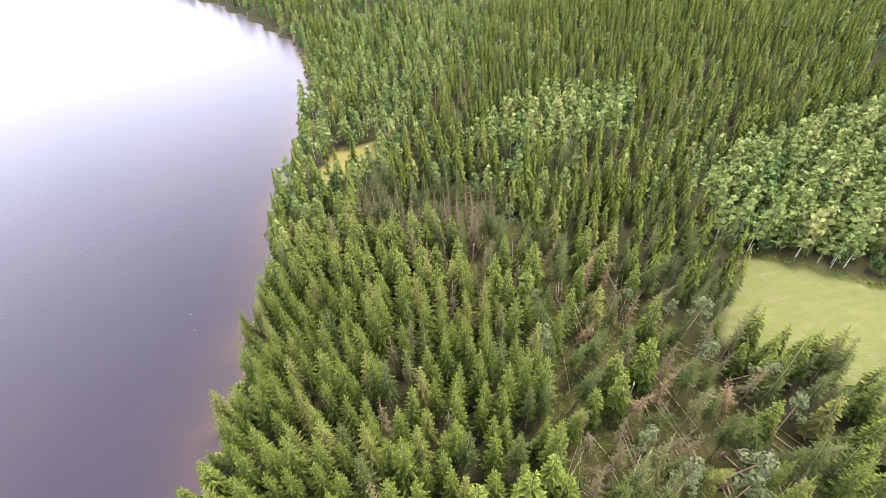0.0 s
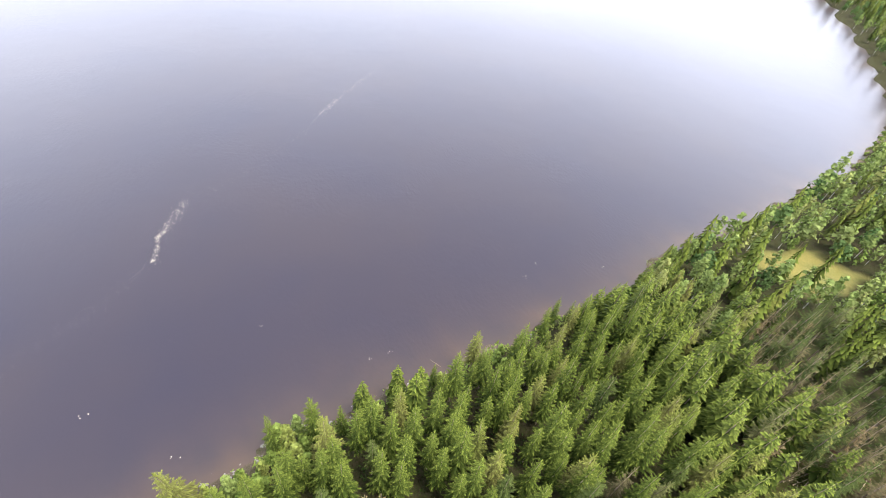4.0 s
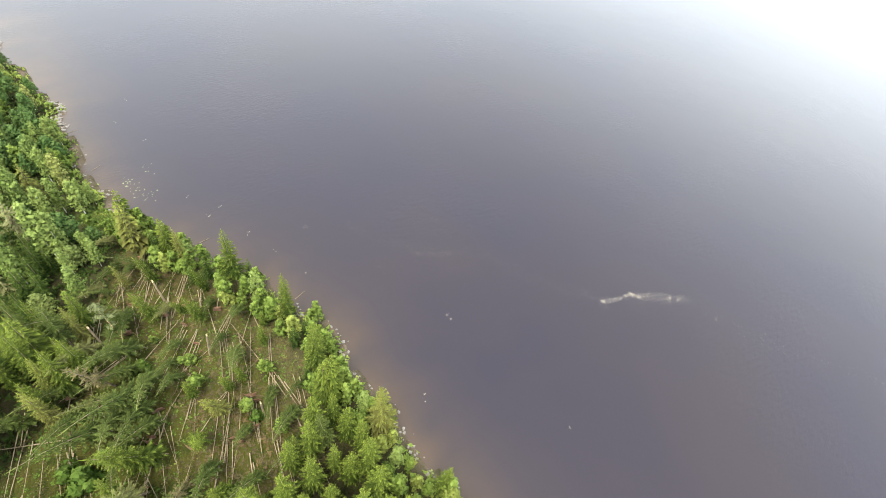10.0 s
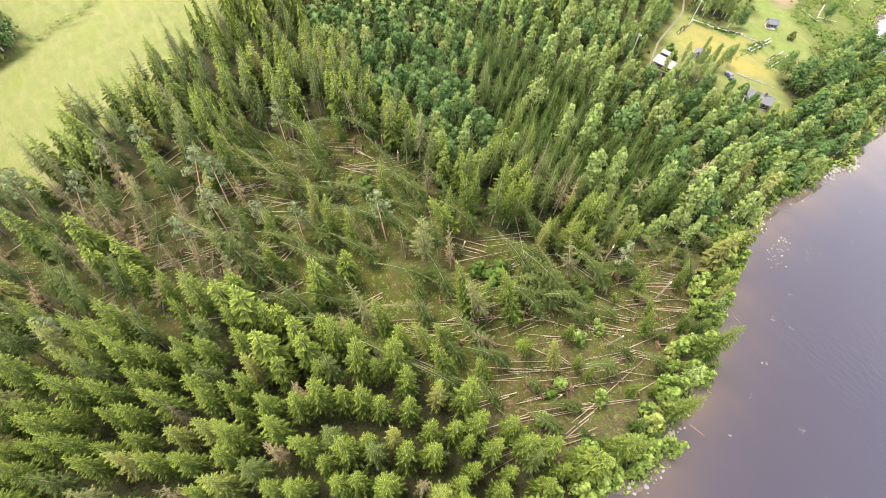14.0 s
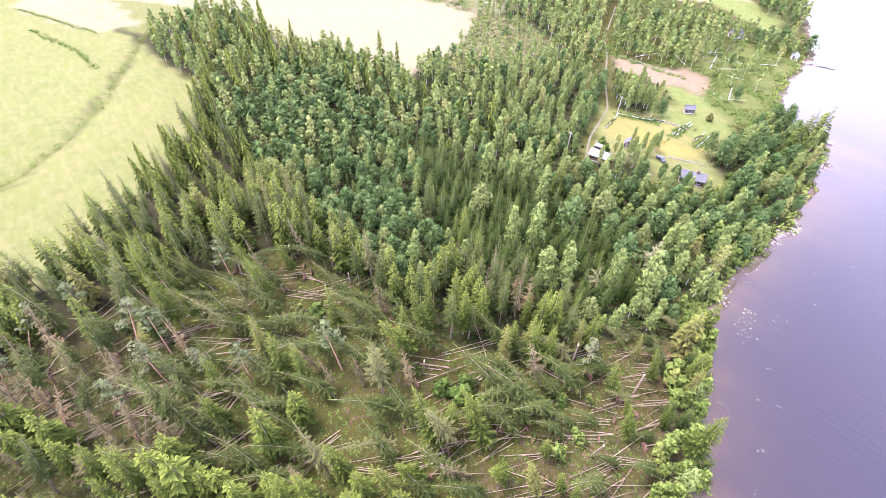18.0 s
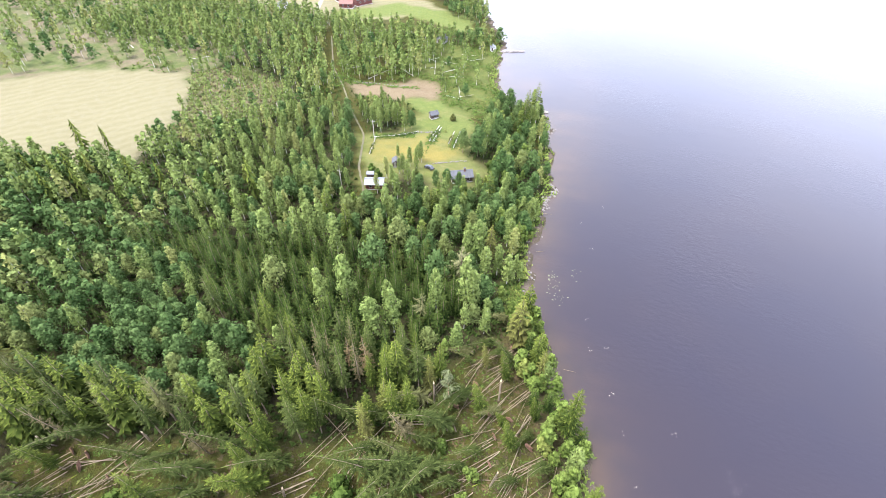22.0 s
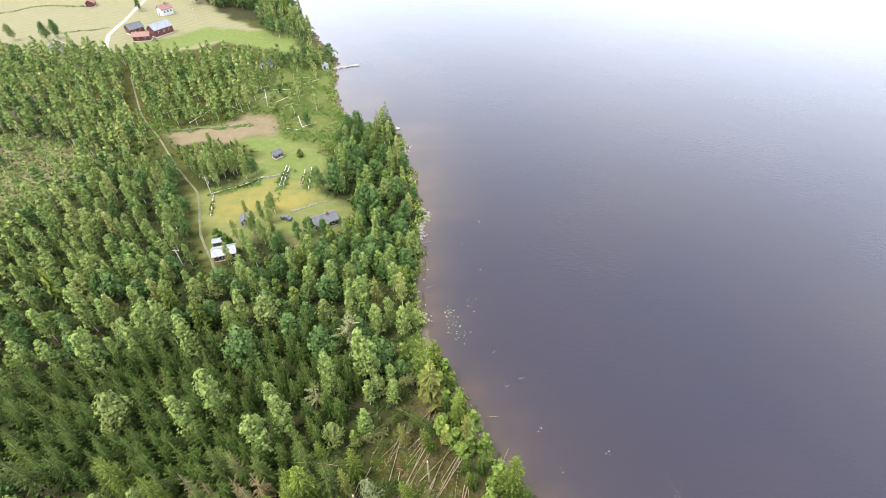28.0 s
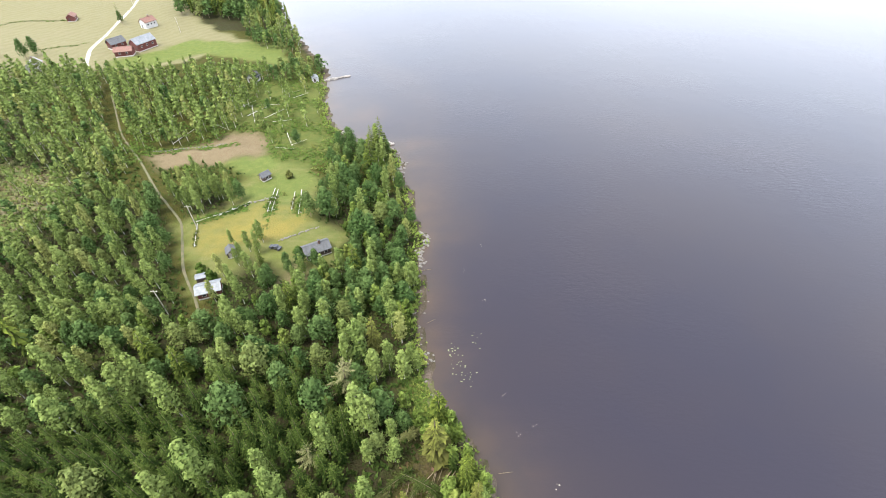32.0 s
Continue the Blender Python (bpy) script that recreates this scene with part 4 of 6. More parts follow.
    stand([(BIRCH, 8), (LEAFY, 2)], (-198, 150, -116, 238), 8.5, lambda x, y: inside(SCRUB, x, y), 0.34, 0.66, 0.06)
    # thinned birch wood beyond the bare soil
    stand([(BIRCH, 9), (LEAFY, 2)], (-300, 244, -36, 330), 5.9, lambda x, y: ~opened(x, y) & (x < -72) & (y < 325) & (near_line(TRACK, x, y, 2.2) < .1), 0.54, 0.82, 0.05)
    stand([(BIRCH, 6), (LEAFY, 1)], (-80, 244, -28, 328), 11.0, lambda x, y: ~opened(x, y) & (inland(x, y) > 4) & (x > -74), 0.43, 0.67, 0.06)
    stand([(LEAFY, 6), (BIRCH, 4), (SPRUCE, 1)], (-125, 316, -30, 436), 5.9, lambda x, y: (inland(x, y) < 30) & (inland(x, y) > 3) & ((y < 340) | (y > 366)), 0.51, 0.82)
    stand([(LEAFY, 6), (SPRUCE, 3)], (-198, 400, -74, 500), 6.2, lambda x, y: inside(FARM_WOOD, x, y) & (inland(x, y) > 3), 0.70, 1.02)
    # sparse birches behind the stubble field
    stand([(BIRCH, 6), (LEAFY, 1.5)], (-600, 160, -172, 345), 11.5, lambda x, y: ~opened(x, y) & (y > 188 + (x + 176) * 0.28), 0.57, 0.86, 0.06)
    stand([(SPRUCE, 6), (BIRCH, 2)], (-1500, 380, -600, 900), 15.0, lambda x, y: x + 0.9 * (y - 400) < -640, 0.82, 1.07)
    stand([(LEAFY, 4), (BIRCH, 4), (SPRUCE, 3)], (-830, -215, -380, 0), 9.5, lambda x, y: inside(WEST_WOOD, x, y), 0.66, 0.98)
    # grove by the meadow, aspens, and the wide forest southwards
    stand([(BIRCH, 8), (LEAFY, 2)], (-265, -162, -94, -54), 5.0, lambda x, y: inside(FIELD_GROVE, x, y), 0.74, 1.07)
    stand([(ALDER, 4), (LEAFY, 3), (BIRCH, 2)], (-230, -120, -94, -54), 3.8, lambda x, y: inside(FIELD_GROVE, x, y) & (near_line(FIELD_GROVE[:5], x, y, 11) > .1), 0.34, 0.62)
    stand([(ALDER, 4), (LEAFY, 3)], (-208, -106, -130, -36), 4.2, lambda x, y: inside(WEST_GROVE, x, y) & (near_line(WEST_GROVE[:5], x, y, 11) > .1), 0.34, 0.58)
    stand([(LEAFY, 5), (BIRCH, 3)], (-208, -106, -140, -36), 4.6, lambda x, y: inside(WEST_GROVE, x, y), 0.66, 0.90)
    stand([(BIRCH, 9), (LEAFY, .6)], (-126, -194, -36, -132), 5.8, lambda x, y: inside(ASPEN_GROVE, x, y), 0.86, 1.15)
    stand([(LEAFY, 2), (BIRCH, 7), (SPRUCE, 2), (ALDER, 1)], (-160, -400, 110, -92), 5.8, lambda x, y: ~opened(x, y) & (inland(x, y) < 22 + 0.48 * (-100 - y)) & (y < -98), 0.53, 0.90)
    stand([(SPRUCE, 7), (BARE, 2.5), (BIRCH, 2.6), (LEAFY, .5), (SNAG, .8)], (-280, -240, 56, -90), 6.0, lambda x, y: ~wind(x, y) & ~opened(x, y) & ~inside(FIELD_GROVE, x, y) & ~inside(ASPEN_GROVE, x, y) & (inland(x, y) >= 22 + 0.48 * (-100 - y)) & (y < -95) & (x + 0.8 * y > -430) & ((x < -32) | (y < -118) | (x > 14)), 0.62, 0.88)
    stand([(SPRUCE, 6), (BIRCH, 2.8), (LEAFY, .6), (BARE, 1.2)], (-420, -400, 56, -240), 7.0, lambda x, y: ~opened(x, y) & (inland(x, y) >= 22 + 0.48 * (-100 - y)) & (x + 0.8 * y > -560), 0.70, 0.94)
    stand([(BIRCH, 4), (LEAFY, 2), (SPRUCE, 5)], (-900, -860, 420, -380), 10.5, lambda x, y: (y < -398) & (inland(x, y) > 3) & (x + 0.6 * y > -980), 0.74, 0.98)
    stand([(BIRCH, 4), (LEAFY, 3), (SPRUCE, 3)], (260, -1500, 1500, -700), 18.0, lambda x, y: (inland(x, y) > 3) & (inland(x, y) < 240) & (x > 420), 0.82, 1.15)
    stand([(BIRCH, 5), (LEAFY, 3), (SPRUCE, 2)], (560, -560, 900, 300), 8.0, lambda x, y: (inland(x, y) > 2) & (inland(x, y) < 50), 0.6, 0.95)
    # woods at the west
    stand([(BIRCH, 5), (LEAFY, 3), (SPRUCE, 2)], (-310, 40, -145, 150), 5.6, lambda x, y: ~opened(x, y) & (near_line(DITCH, x, y, 4.5) < .1) & ~inside(BROADLEAF_PATCH, x, y) & (x < -142) & (y > 46), 0.56, 0.82)
    stand([(SPRUCE, 5), (LEAFY, 4), (BIRCH, 2)], (-800, -420, -200, -120), 10.0, lambda x, y: ~opened(x, y) & ~inside(FIELD_GROVE, x, y) & (y < -136 + 0.2 * (x + 210)) & (x + 0.8 * y <= -430) & (y > -390), 0.70, 0.98)
    return out


TREES = choose_trees()
WATCH = [(-6.5, -34.1), (32, -48), (26, 10), (-48, 14), (1.9, 44.8), (25.7, 68.8), (-22.4, 101.6), (-31.4, 177.8)]
LABELS = {BENT: "trees bent by the storm", SPRUCE: "old spruces", BARE: "bare-stemmed spruces", YOUNG: "planted young spruces", BIRCH: "birches", LEAFY: "broadleaf trees", ALDER: "alders along the shore", PINE: "pines in the windfall", SNAG: "withered spruces"}


LIMITS = {SPRUCE: 300, BARE: 280, YOUNG: 240, BIRCH: 215, LEAFY: 225, ALDER: 180, SNAG: 240, PINE: 240, BENT: 240}


def plant_all():
    names = {SPRUCE: ("spruce_forest", "dense dark green spruce forest"), BARE: ("stemmy_spruce_forest", "tall spruces with bare stems in a dense stand"), YOUNG: ("young_spruce_stand", "planted stand of dark young spruces"),
             BIRCH: ("birch_wood", "light green birch wood with white stems"), LEAFY: ("broadleaf_wood", "dense mid-green broadleaf wood"), ALDER: ("alder_fringe", "bright green alder thicket at the shore"),
             SNAG: ("dry_spruce_stand", "scattered withered spruces"), PINE: ("pine_group", "a few pines"), BENT: ("bent_spruce_group", "storm-bent spruces")}
    rng = np.random.default_rng(5)
    for kind in names:
        mine = [t for t in TREES if t[0] is kind]
        mine.sort(key=lambda t: min(math.hypot(t[1] - a, t[2] - b) for a, b in WATCH))
        for i, (_, x, y, s, lean, way) in enumerate(mine[:LIMITS[kind]]):
            tilt = (0.0, 0.0)
            if inside(WINDFALL_NORTH, x, y) or inside(WINDFALL_SOUTH, x, y):
                tilt = (min(lean * 1.6, 0.6), (3.9 if inside(WINDFALL_NORTH, x, y) else 1.4) + rng.normal(0, 0.5))
            elif lean > 0.05:
                tilt = (lean, way)
            label = "storm-tilted " + kind.label if tilt[0] > 0.25 and kind is not BENT else kind.label
            turn = 3.9 + rng.normal(0, 0.5) if kind is BENT else rng.random() * 6.283
            kind.plant(x, y, s, turn, i, tilt, label, LABELS[kind], (1.0 if kind in (BIRCH, LEAFY) else 0.9) + 0.3 * rng.random())
        if len(mine) > LIMITS[kind]:
            kind.wood(*names[kind], [(x, y, s) for _, x, y, s, _, _ in mine[LIMITS[kind]:]])


plant_all()

# ---- helpers for built things ----
def part(name, bm, material, parent, label=""):
    me = bpy.data.meshes.new(name)
    bm.to_mesh(me)
    bm.free()
    me.materials.append(material)
    ob = new(name, me)
    ob.parent = parent
    return tagged(ob, label)


def box(bm, cx, cy, cz, sx, sy, sz, turn=0.0):
    m = Matrix.Translation((cx, cy, cz)) @ Matrix.Rotation(turn, 4, "Z") @ Matrix.Diagonal((sx, sy, sz, 1))
    return bmesh.ops.create_cube(bm, size=1.0, matrix=m)["verts"]


def boxes(*rows, bevel=0.0):
    bm = bmesh.new()
    for r in rows:
        box(bm, *r)
    if bevel:
        bmesh.ops.bevel(bm, geom=bm.edges[:], offset=bevel, segments=1, affect="EDGES")
    return bm


def prism(points, thickness_axis, lo, hi):
    """A solid from a 2D outline in (x, z) or (y, z), stretched along the other axis."""
    bm = bmesh.new()
    rings = []
    for s in (lo, hi):
        rings.append([bm.verts.new((s, a, b) if thickness_axis == "x" else (a, s, b)) for a, b in points])
    bm.faces.new(rings[0])
    bm.faces.new(rings[1][::-1])
    n = len(points)
    for i in range(n):
        bm.faces.new((rings[0][i], rings[1][i], rings[1][(i + 1) % n], rings[0][(i + 1) % n]))
    bmesh.ops.recalc_face_normals(bm, faces=bm.faces[:])
    return bm


# ---- the windfall: thrown trees, logs, root plates, brush ----
RW = np.random.default_rng(21)


def log_mesh(rng, length, r0, r1, stubs):
    v, f = ring_trunk(length, r0, r1, 6, 3, 0.0, 0.0)
    v, f = v.tolist(), f.tolist()
    f.append((0, 5, 4, 3))
    f.append((3, 2, 1, 0))
    for k in range(stubs):
        z, a, L = length * (0.35 + 0.6 * rng.random()), rng.random() * 6.28, 0.5 + 1.2 * rng.random()
        o = np.array((math.cos(a), math.sin(a), 0.5))
        i = len(v)
        v.extend([(0.03, 0, z), (-0.03, 0.03, z), (0, -0.03, z + 0.05), tuple(o * L + np.array((0, 0, z)))])
        f.extend([(i, i + 1, i + 3, i + 3)[:3] + (i + 3,), (i + 1, i + 2, i + 3, i + 3), (i + 2, i, i + 3, i + 3)])
    bm = bmesh.new()
    vs = [bm.verts.new(p) for p in v]
    for q in f:
        try:
            bm.faces.new([vs[j] for j in dict.fromkeys(q)])
        except ValueError:
            pass
    me = bpy.data.meshes.new("log")
    bm.to_mesh(me)
    bm.free()
    me.materials.append(M_LOG)
    return me


def cut_mesh(r):
    v = [(r * math.cos(k * 1.047), r * math.sin(k * 1.047), -0.015) for k in range(6)] + [(0, 0, -0.02)]
    return mesh_from("cut_end", v, [(k, 6, (k + 1) % 6) for k in range(6)], M_WOOD)


def root_mesh(rng):
    """A torn-up plate of roots and soil, standing on edge at the butt."""
    bm = bmesh.new()
    bmesh.ops.create_icosphere(bm, subdivisions=2, radius=1.0)
    for v in bm.verts:
        q = 1 + 0.35 * noise.noise(v.co * 2.3 + Vector((rng.random() * 9, 0, 0)))
        v.co = Vector((v.co.x * 1.25 * q, v.co.y * 1.05 * q, v.co.z * 0.32 * q))
    rim = [v for v in bm.verts if math.hypot(v.co.x, v.co.y) > 0.85]
    for v in rim[::5]:
        v.co = Vector((v.co.x * 1.7, v.co.y * 1.7, v.co.z + 0.1))
    me = bpy.data.meshes.new("root_plate")
    bm.to_mesh(me)
    bm.free()
    me.materials.append(M_ROOT)
    return me


LOGS = [log_mesh(RW, 18 + 1.2 * k, 0.13 + 0.012 * k, 0.05, 12) for k in range(4)]
SHORT_LOGS = [log_mesh(RW, 9 + 1.5 * k, 0.15, 0.10, 5) for k in range(3)]
ROOTS = [root_mesh(RW) for _ in range(4)]
CUT = cut_mesh(0.17)
THROWN = []
for k in range(4):
    v, f, tip_light = spruce_crown(RW, 21, 1.9, 0.42, 10, 6, 2, thin=0.25)
    keep = v[:, 0] > -0.9
    THROWN.append(mesh_from("thrown_crown", v * (0.72, 1.1, 1), f, M_DRY if k % 2 else M_SPRUCE, False, tip_light=tip_light))


def lay(x, y, heading, rise=0.03, lift=0.35):
    """A pose that lays a tree, grown along z, with its butt at x, y and its top towards heading (radians from +x)."""
    L = 18.0
    z0 = float(height(x, y)) + lift
    z1 = float(height(x + L * math.cos(heading), y + L * math.sin(heading))) + lift
    tilt = math.pi / 2 - math.atan2(z1 - z0, L) - rise
    return Matrix.Translation((x, y, z0)) @ Matrix.Rotation(heading, 4, "Z") @ Matrix.Rotation(tilt, 4, "Y")


def thrown_tree(x, y, heading, rng, crown=True, root=True, scale=1.0, rise=0.03):
    top = new("thrown_tree" if crown else "bare_log")
    k = int(rng.integers(4))
    top.matrix_basis = lay(x, y, heading, rise, 0.3 + 0.5 * rng.random()) @ Matrix.Scale(scale, 4) @ Matrix.Rotation(rng.random() * 6.28 if not crown else 0.0, 4, "Z")
    new("stem", LOGS[k] if crown or rng.random() < 0.6 else SHORT_LOGS[k % 3]).parent = top
    if crown:
        new("crown", THROWN[k]).parent = top
    if root:
        new("root_plate", ROOTS[k]).parent = top
    elif not crown:
        new("cut_end", CUT).parent = top
    if crown:
        return tagged(top, "uprooted spruce lying on the ground with withering crown" if root else "felled spruce lying with its withering crown", "fallen tree", "storm-thrown trees")
    return tagged(top, "pale bare spruce log lying in the windfall", "log", "logs in the windfall")


def log_patch(x, y):
    """Where the logs lie thick: uneven drifts between green gaps."""
    return math.sin(x * 0.11 + 1) + math.sin(y * 0.085 + 2) + 0.7 * math.sin((x - y) * 0.18)


def fall_line(x, y, lean):
    """The storm laid the trees north-eastward by the lake and in turning drifts inland."""
    if lean:
        return math.pi / 2 + lean + 0.25 * math.sin(x * 0.05)
    return radians(float(np.interp(x, [-75, -55, -38, -15, 5, 22, 45], [40, 55, 105, 80, 70, 60, 68])) + max(0.0, min(1.0, (52 - y) / 14)) * max(0.0, min(1.0, (x - 20) / 12)) * 26)


def bundle(px, py, head, count, rng, spread=1.3):
    """A few bare logs that fell side by side."""
    for k in range(count):
        side, along, s = (k - count / 2) * spread * 0.55 + rng.normal(0, 0.3 * spread), rng.normal(0, 1.6), rng.uniform(0.5, 0.85)
        x, y = px - math.sin(head) * side + math.cos(head) * (along + 9 * s), py + math.cos(head) * side + math.sin(head) * (along + 9 * s)
        thrown_tree(x, y, head + math.pi + rng.normal(0, 0.06), rng, False, rng.random() < 0.08, s, rng.uniform(0.0, 0.04))
    return count


def strew():
    rng = np.random.default_rng(31)
    n_tree = n_log = 0
    # swathes in the north windfall: rows that lie much alike
    for poly, (x0, y0, x1, y1), step, lean in ((WINDFALL_NORTH, (-86, -12, 48, 112), 8.4, 0.0), (WINDFALL_SOUTH, (-88, -165, 0, 12), 9.5, 0.12)):
        for px, py in scatter(rng, (x0, y0, x1, y1), step):
            if not inside(poly, px, py) or inland(px, py) < 7.5 or log_patch(px, py) < -0.9:
                continue
            head = fall_line(px, py, lean) + rng.normal(0, 0.3)
            if rng.random() < 0.08:
                head += rng.normal(0, 0.9)
            thrown_tree(px, py - 6, head, rng, True, rng.random() < 0.55, rng.uniform(0.62, 0.9), rng.uniform(0.0, 0.07))
            n_tree += 1
    for poly, (x0, y0, x1, y1), step, lean in ((WINDFALL_NORTH, (-86, -12, 48, 112), 9.6, 0.0), (WINDFALL_SOUTH, (-88, -165, 0, 12), 12.0, 0.12)):
        for px, py in scatter(rng, (x0, y0, x1, y1), step):
            if not inside(poly, px, py) or inland(px, py) < 8 or n_log > 300 or log_patch(px, py) < -0.3 or inside(SWATH, px, py):
                continue
            head = fall_line(px, py, lean) + rng.normal(0, 0.22)
            if rng.random() < 0.12:
                head += rng.normal(0, 0.8)
            n_log += bundle(px, py, head, int(rng.integers(2, 6)), rng)
    # the swathe beside the shore strip: bundles of bare logs, tops to the south-west, cut ends to the north-east
    for px, py in scatter(rng, (8, 20, 48, 112), 8.0):
        if inside(SWATH, px, py) and inland(px, py) > 9:
            bundle(px, py, fall_line(px, py, 0.0) + rng.normal(0, 0.13), int(rng.integers(2, 5)), rng, 0.9)
            if rng.random() < 0.5:
                thrown_tree(px + rng.normal(0, 3), py + rng.normal(0, 3), fall_line(px, py, 0.0) + math.pi + rng.normal(0, 0.3), rng, True, rng.random() < 0.4, rng.uniform(0.4, 0.75), 0.02)


strew()


def stuff_blades(name, label, category, places, material, size, count, flat=0.5, seed=1, tall=1.0):
    """Loose low growth or litter: a few small blades at each place, joined."""
    rng = np.random.default_rng(seed)
    places = np.asarray(places)
    P = np.repeat(places, count, 0)
    n = len(P)
    P = P + rng.normal(0, size * 0.9, (n, 2))
    z = height(P[:, 0], P[:, 1])
    a, s = rng.random(n) * 6.283, size * rng.uniform(0.5, 1.2, n)
    up = s * tall * rng.uniform(0.2, 1.0, n)
    c, q = np.cos(a), np.sin(a)
    w = rng.uniform(0.25, 0.55, n) * s
    A = np.stack([P[:, 0] - q * w, P[:, 1] + c * w, z + 0.05], 1)
    B = np.stack([P[:, 0] + q * w, P[:, 1] - c * w, z + 0.05], 1)
    C = np.stack([P[:, 0] + c * s * flat, P[:, 1] + q * s * flat, z + up], 1)
    D = np.stack([P[:, 0] - c * s * flat, P[:, 1] - q * s * flat, z + up * 0.7], 1)
    V = np.stack([A, B, C, D], 1).reshape(-1, 3)
    i = np.arange(n)[:, None] * 4
    F = np.concatenate([i + np.array([[0, 1, 2]]), i + np.array([[1, 0, 3]])], 0)
    tip_light = np.tile((0.1, 0.1, 0.9, 0.6), n)
    tone = np.repeat(np.repeat(rng.random(len(places)), count), 4)
    return tagged(new(name, mesh_from(name, V, F, material, False, tip_light=tip_light, tone=tone)), label, category, kind="stuff")


def undergrowth():
    rng = np.random.default_rng(41)
    pts = np.concatenate([scatter(rng, (-90, -168, 50, 114), 2.0)])
    wf = inside(WINDFALL_NORTH, pts[:, 0], pts[:, 1]) | inside(WINDFALL_SOUTH, pts[:, 0], pts[:, 1])
    patch = np.sin(pts[:, 0] * 0.13 + 1) + np.sin(pts[:, 1] * 0.11) + np.sin((pts[:, 0] + pts[:, 1]) * 0.31) * 0.7
    inner = pts[wf]
    pat = patch[wf]
    stuff_blades("brush_litter", "broken branches and dry brush strewn over the ground", "brush", inner[(pat < -0.7) | ((inner[:, 1] < -8) & (pat < 0.5))], M_SLASH, 0.5, 7, 0.9, 2, 0.3)
    stuff_blades("fern_growth", "low green undergrowth between the logs", "undergrowth", inner[pat > -1.0], M_BUSH, 0.42, 10, 0.6, 3, 0.6)
    sw = scatter(rng, (6, 18, 50, 114), 1.3)
    sw = sw[inside(SWATH, sw[:, 0], sw[:, 1]) & (inland(sw[:, 0], sw[:, 1]) > 7.5)]
    stuff_blades("slash", "brown slash of twigs and torn bark between the logs", "brush", sw[::2], M_SLASH, 0.6, 6, 0.9, 16, 0.35)
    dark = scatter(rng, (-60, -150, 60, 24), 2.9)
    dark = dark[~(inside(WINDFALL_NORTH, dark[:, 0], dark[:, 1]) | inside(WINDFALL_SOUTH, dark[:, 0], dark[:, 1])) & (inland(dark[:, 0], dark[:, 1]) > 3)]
    stuff_blades("forest_undergrowth", "moss and bilberry under the spruces, coloured dark as in shade", "undergrowth", dark, M_SHADED_GROWTH, 0.7, 4, 0.6, 4, 0.5)
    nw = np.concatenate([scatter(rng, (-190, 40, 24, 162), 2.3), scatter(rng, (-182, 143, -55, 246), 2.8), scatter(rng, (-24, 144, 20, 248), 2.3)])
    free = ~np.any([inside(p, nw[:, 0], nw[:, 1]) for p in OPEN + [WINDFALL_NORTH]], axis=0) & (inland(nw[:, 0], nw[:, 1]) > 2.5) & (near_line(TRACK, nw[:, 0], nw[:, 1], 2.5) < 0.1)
    stuff_blades("thicket", "dense green thicket under the broadleaf trees, coloured dark as in shade", "undergrowth", nw[free], M_SHADED_GROWTH, 1.2, 4, 0.7, 10, 1.4)
    # shrubs along the water and the ditch
    ys = np.arange(-300, 330, 1.5)
    xs = shore_x(ys) - 2.6 + rng.normal(0, 0.7, len(ys))
    stuff_blades("shore_shrubs", "low green shrubs along the bank", "shrubs", np.stack([xs, ys], 1), M_ALDER, 1.1, 9, 0.6, 5, 1.2)
    line = []
    for (x0, y0), (x1, y1) in zip(DITCH, DITCH[1:]):
        m = int(math.hypot(x1 - x0, y1 - y0) / 1.6)
        line += [(x0 + (x1 - x0) * k / m + rng.normal(0, 0.8), y0 + (y1 - y0) * k / m + rng.normal(0, 0.8)) for k in range(m)]
    stuff_blades("ditch_growth", "rank green growth along the field ditch", "undergrowth", line, M_BUSH, 0.75, 6, 0.6, 6, 0.9)
    gr = scatter(rng, (-125, 222, 4, 345), 2.3)
    gr = gr[(inland(gr[:, 0], gr[:, 1]) > 2) & ~inside(SOIL, gr[:, 0], gr[:, 1]) & ~inside(FARMLAND, gr[:, 0], gr[:, 1]) & ~inside(YARD, gr[:, 0], gr[:, 1]) & ~inside(SOIL_GRASS, gr[:, 0], gr[:, 1]) & (np.sin(gr[:, 0] * 0.21) + np.sin(gr[:, 1] * 0.24 + 1) > -0.5)]
    stuff_blades("clearing_scrub", "green scrub on the cleared ground", "scrub", gr, M_BUSH, 1.2, 6, 0.7, 7, 0.8)
    fg = scatter(rng, (-560, 180, -176, 410), 4.4)
    fg = fg[inside(FARFIELD, fg[:, 0], fg[:, 1]) & ~inside(STUBBLE, fg[:, 0], fg[:, 1])]
    stuff_blades("fallow_scrub", "rough green growth among sparse birches", "scrub", fg, M_BUSH, 1.4, 5, 0.7, 8, 0.8)
    sc = scatter(rng, (-198, 150, -116, 238), 2.1)
    sc = sc[inside(SCRUB, sc[:, 0], sc[:, 1])]
    stuff_blades("rough_brush", "brownish brush and saplings beside the stubble field", "brush", sc[::2], M_DRY, 1.1, 6, 0.7, 13, 0.9)
    stuff_blades("sapling_growth", "young green saplings on rough ground", "undergrowth", sc[1::2], M_BIRCH, 1.0, 7, 0.6, 14, 1.5)
    hedge = []
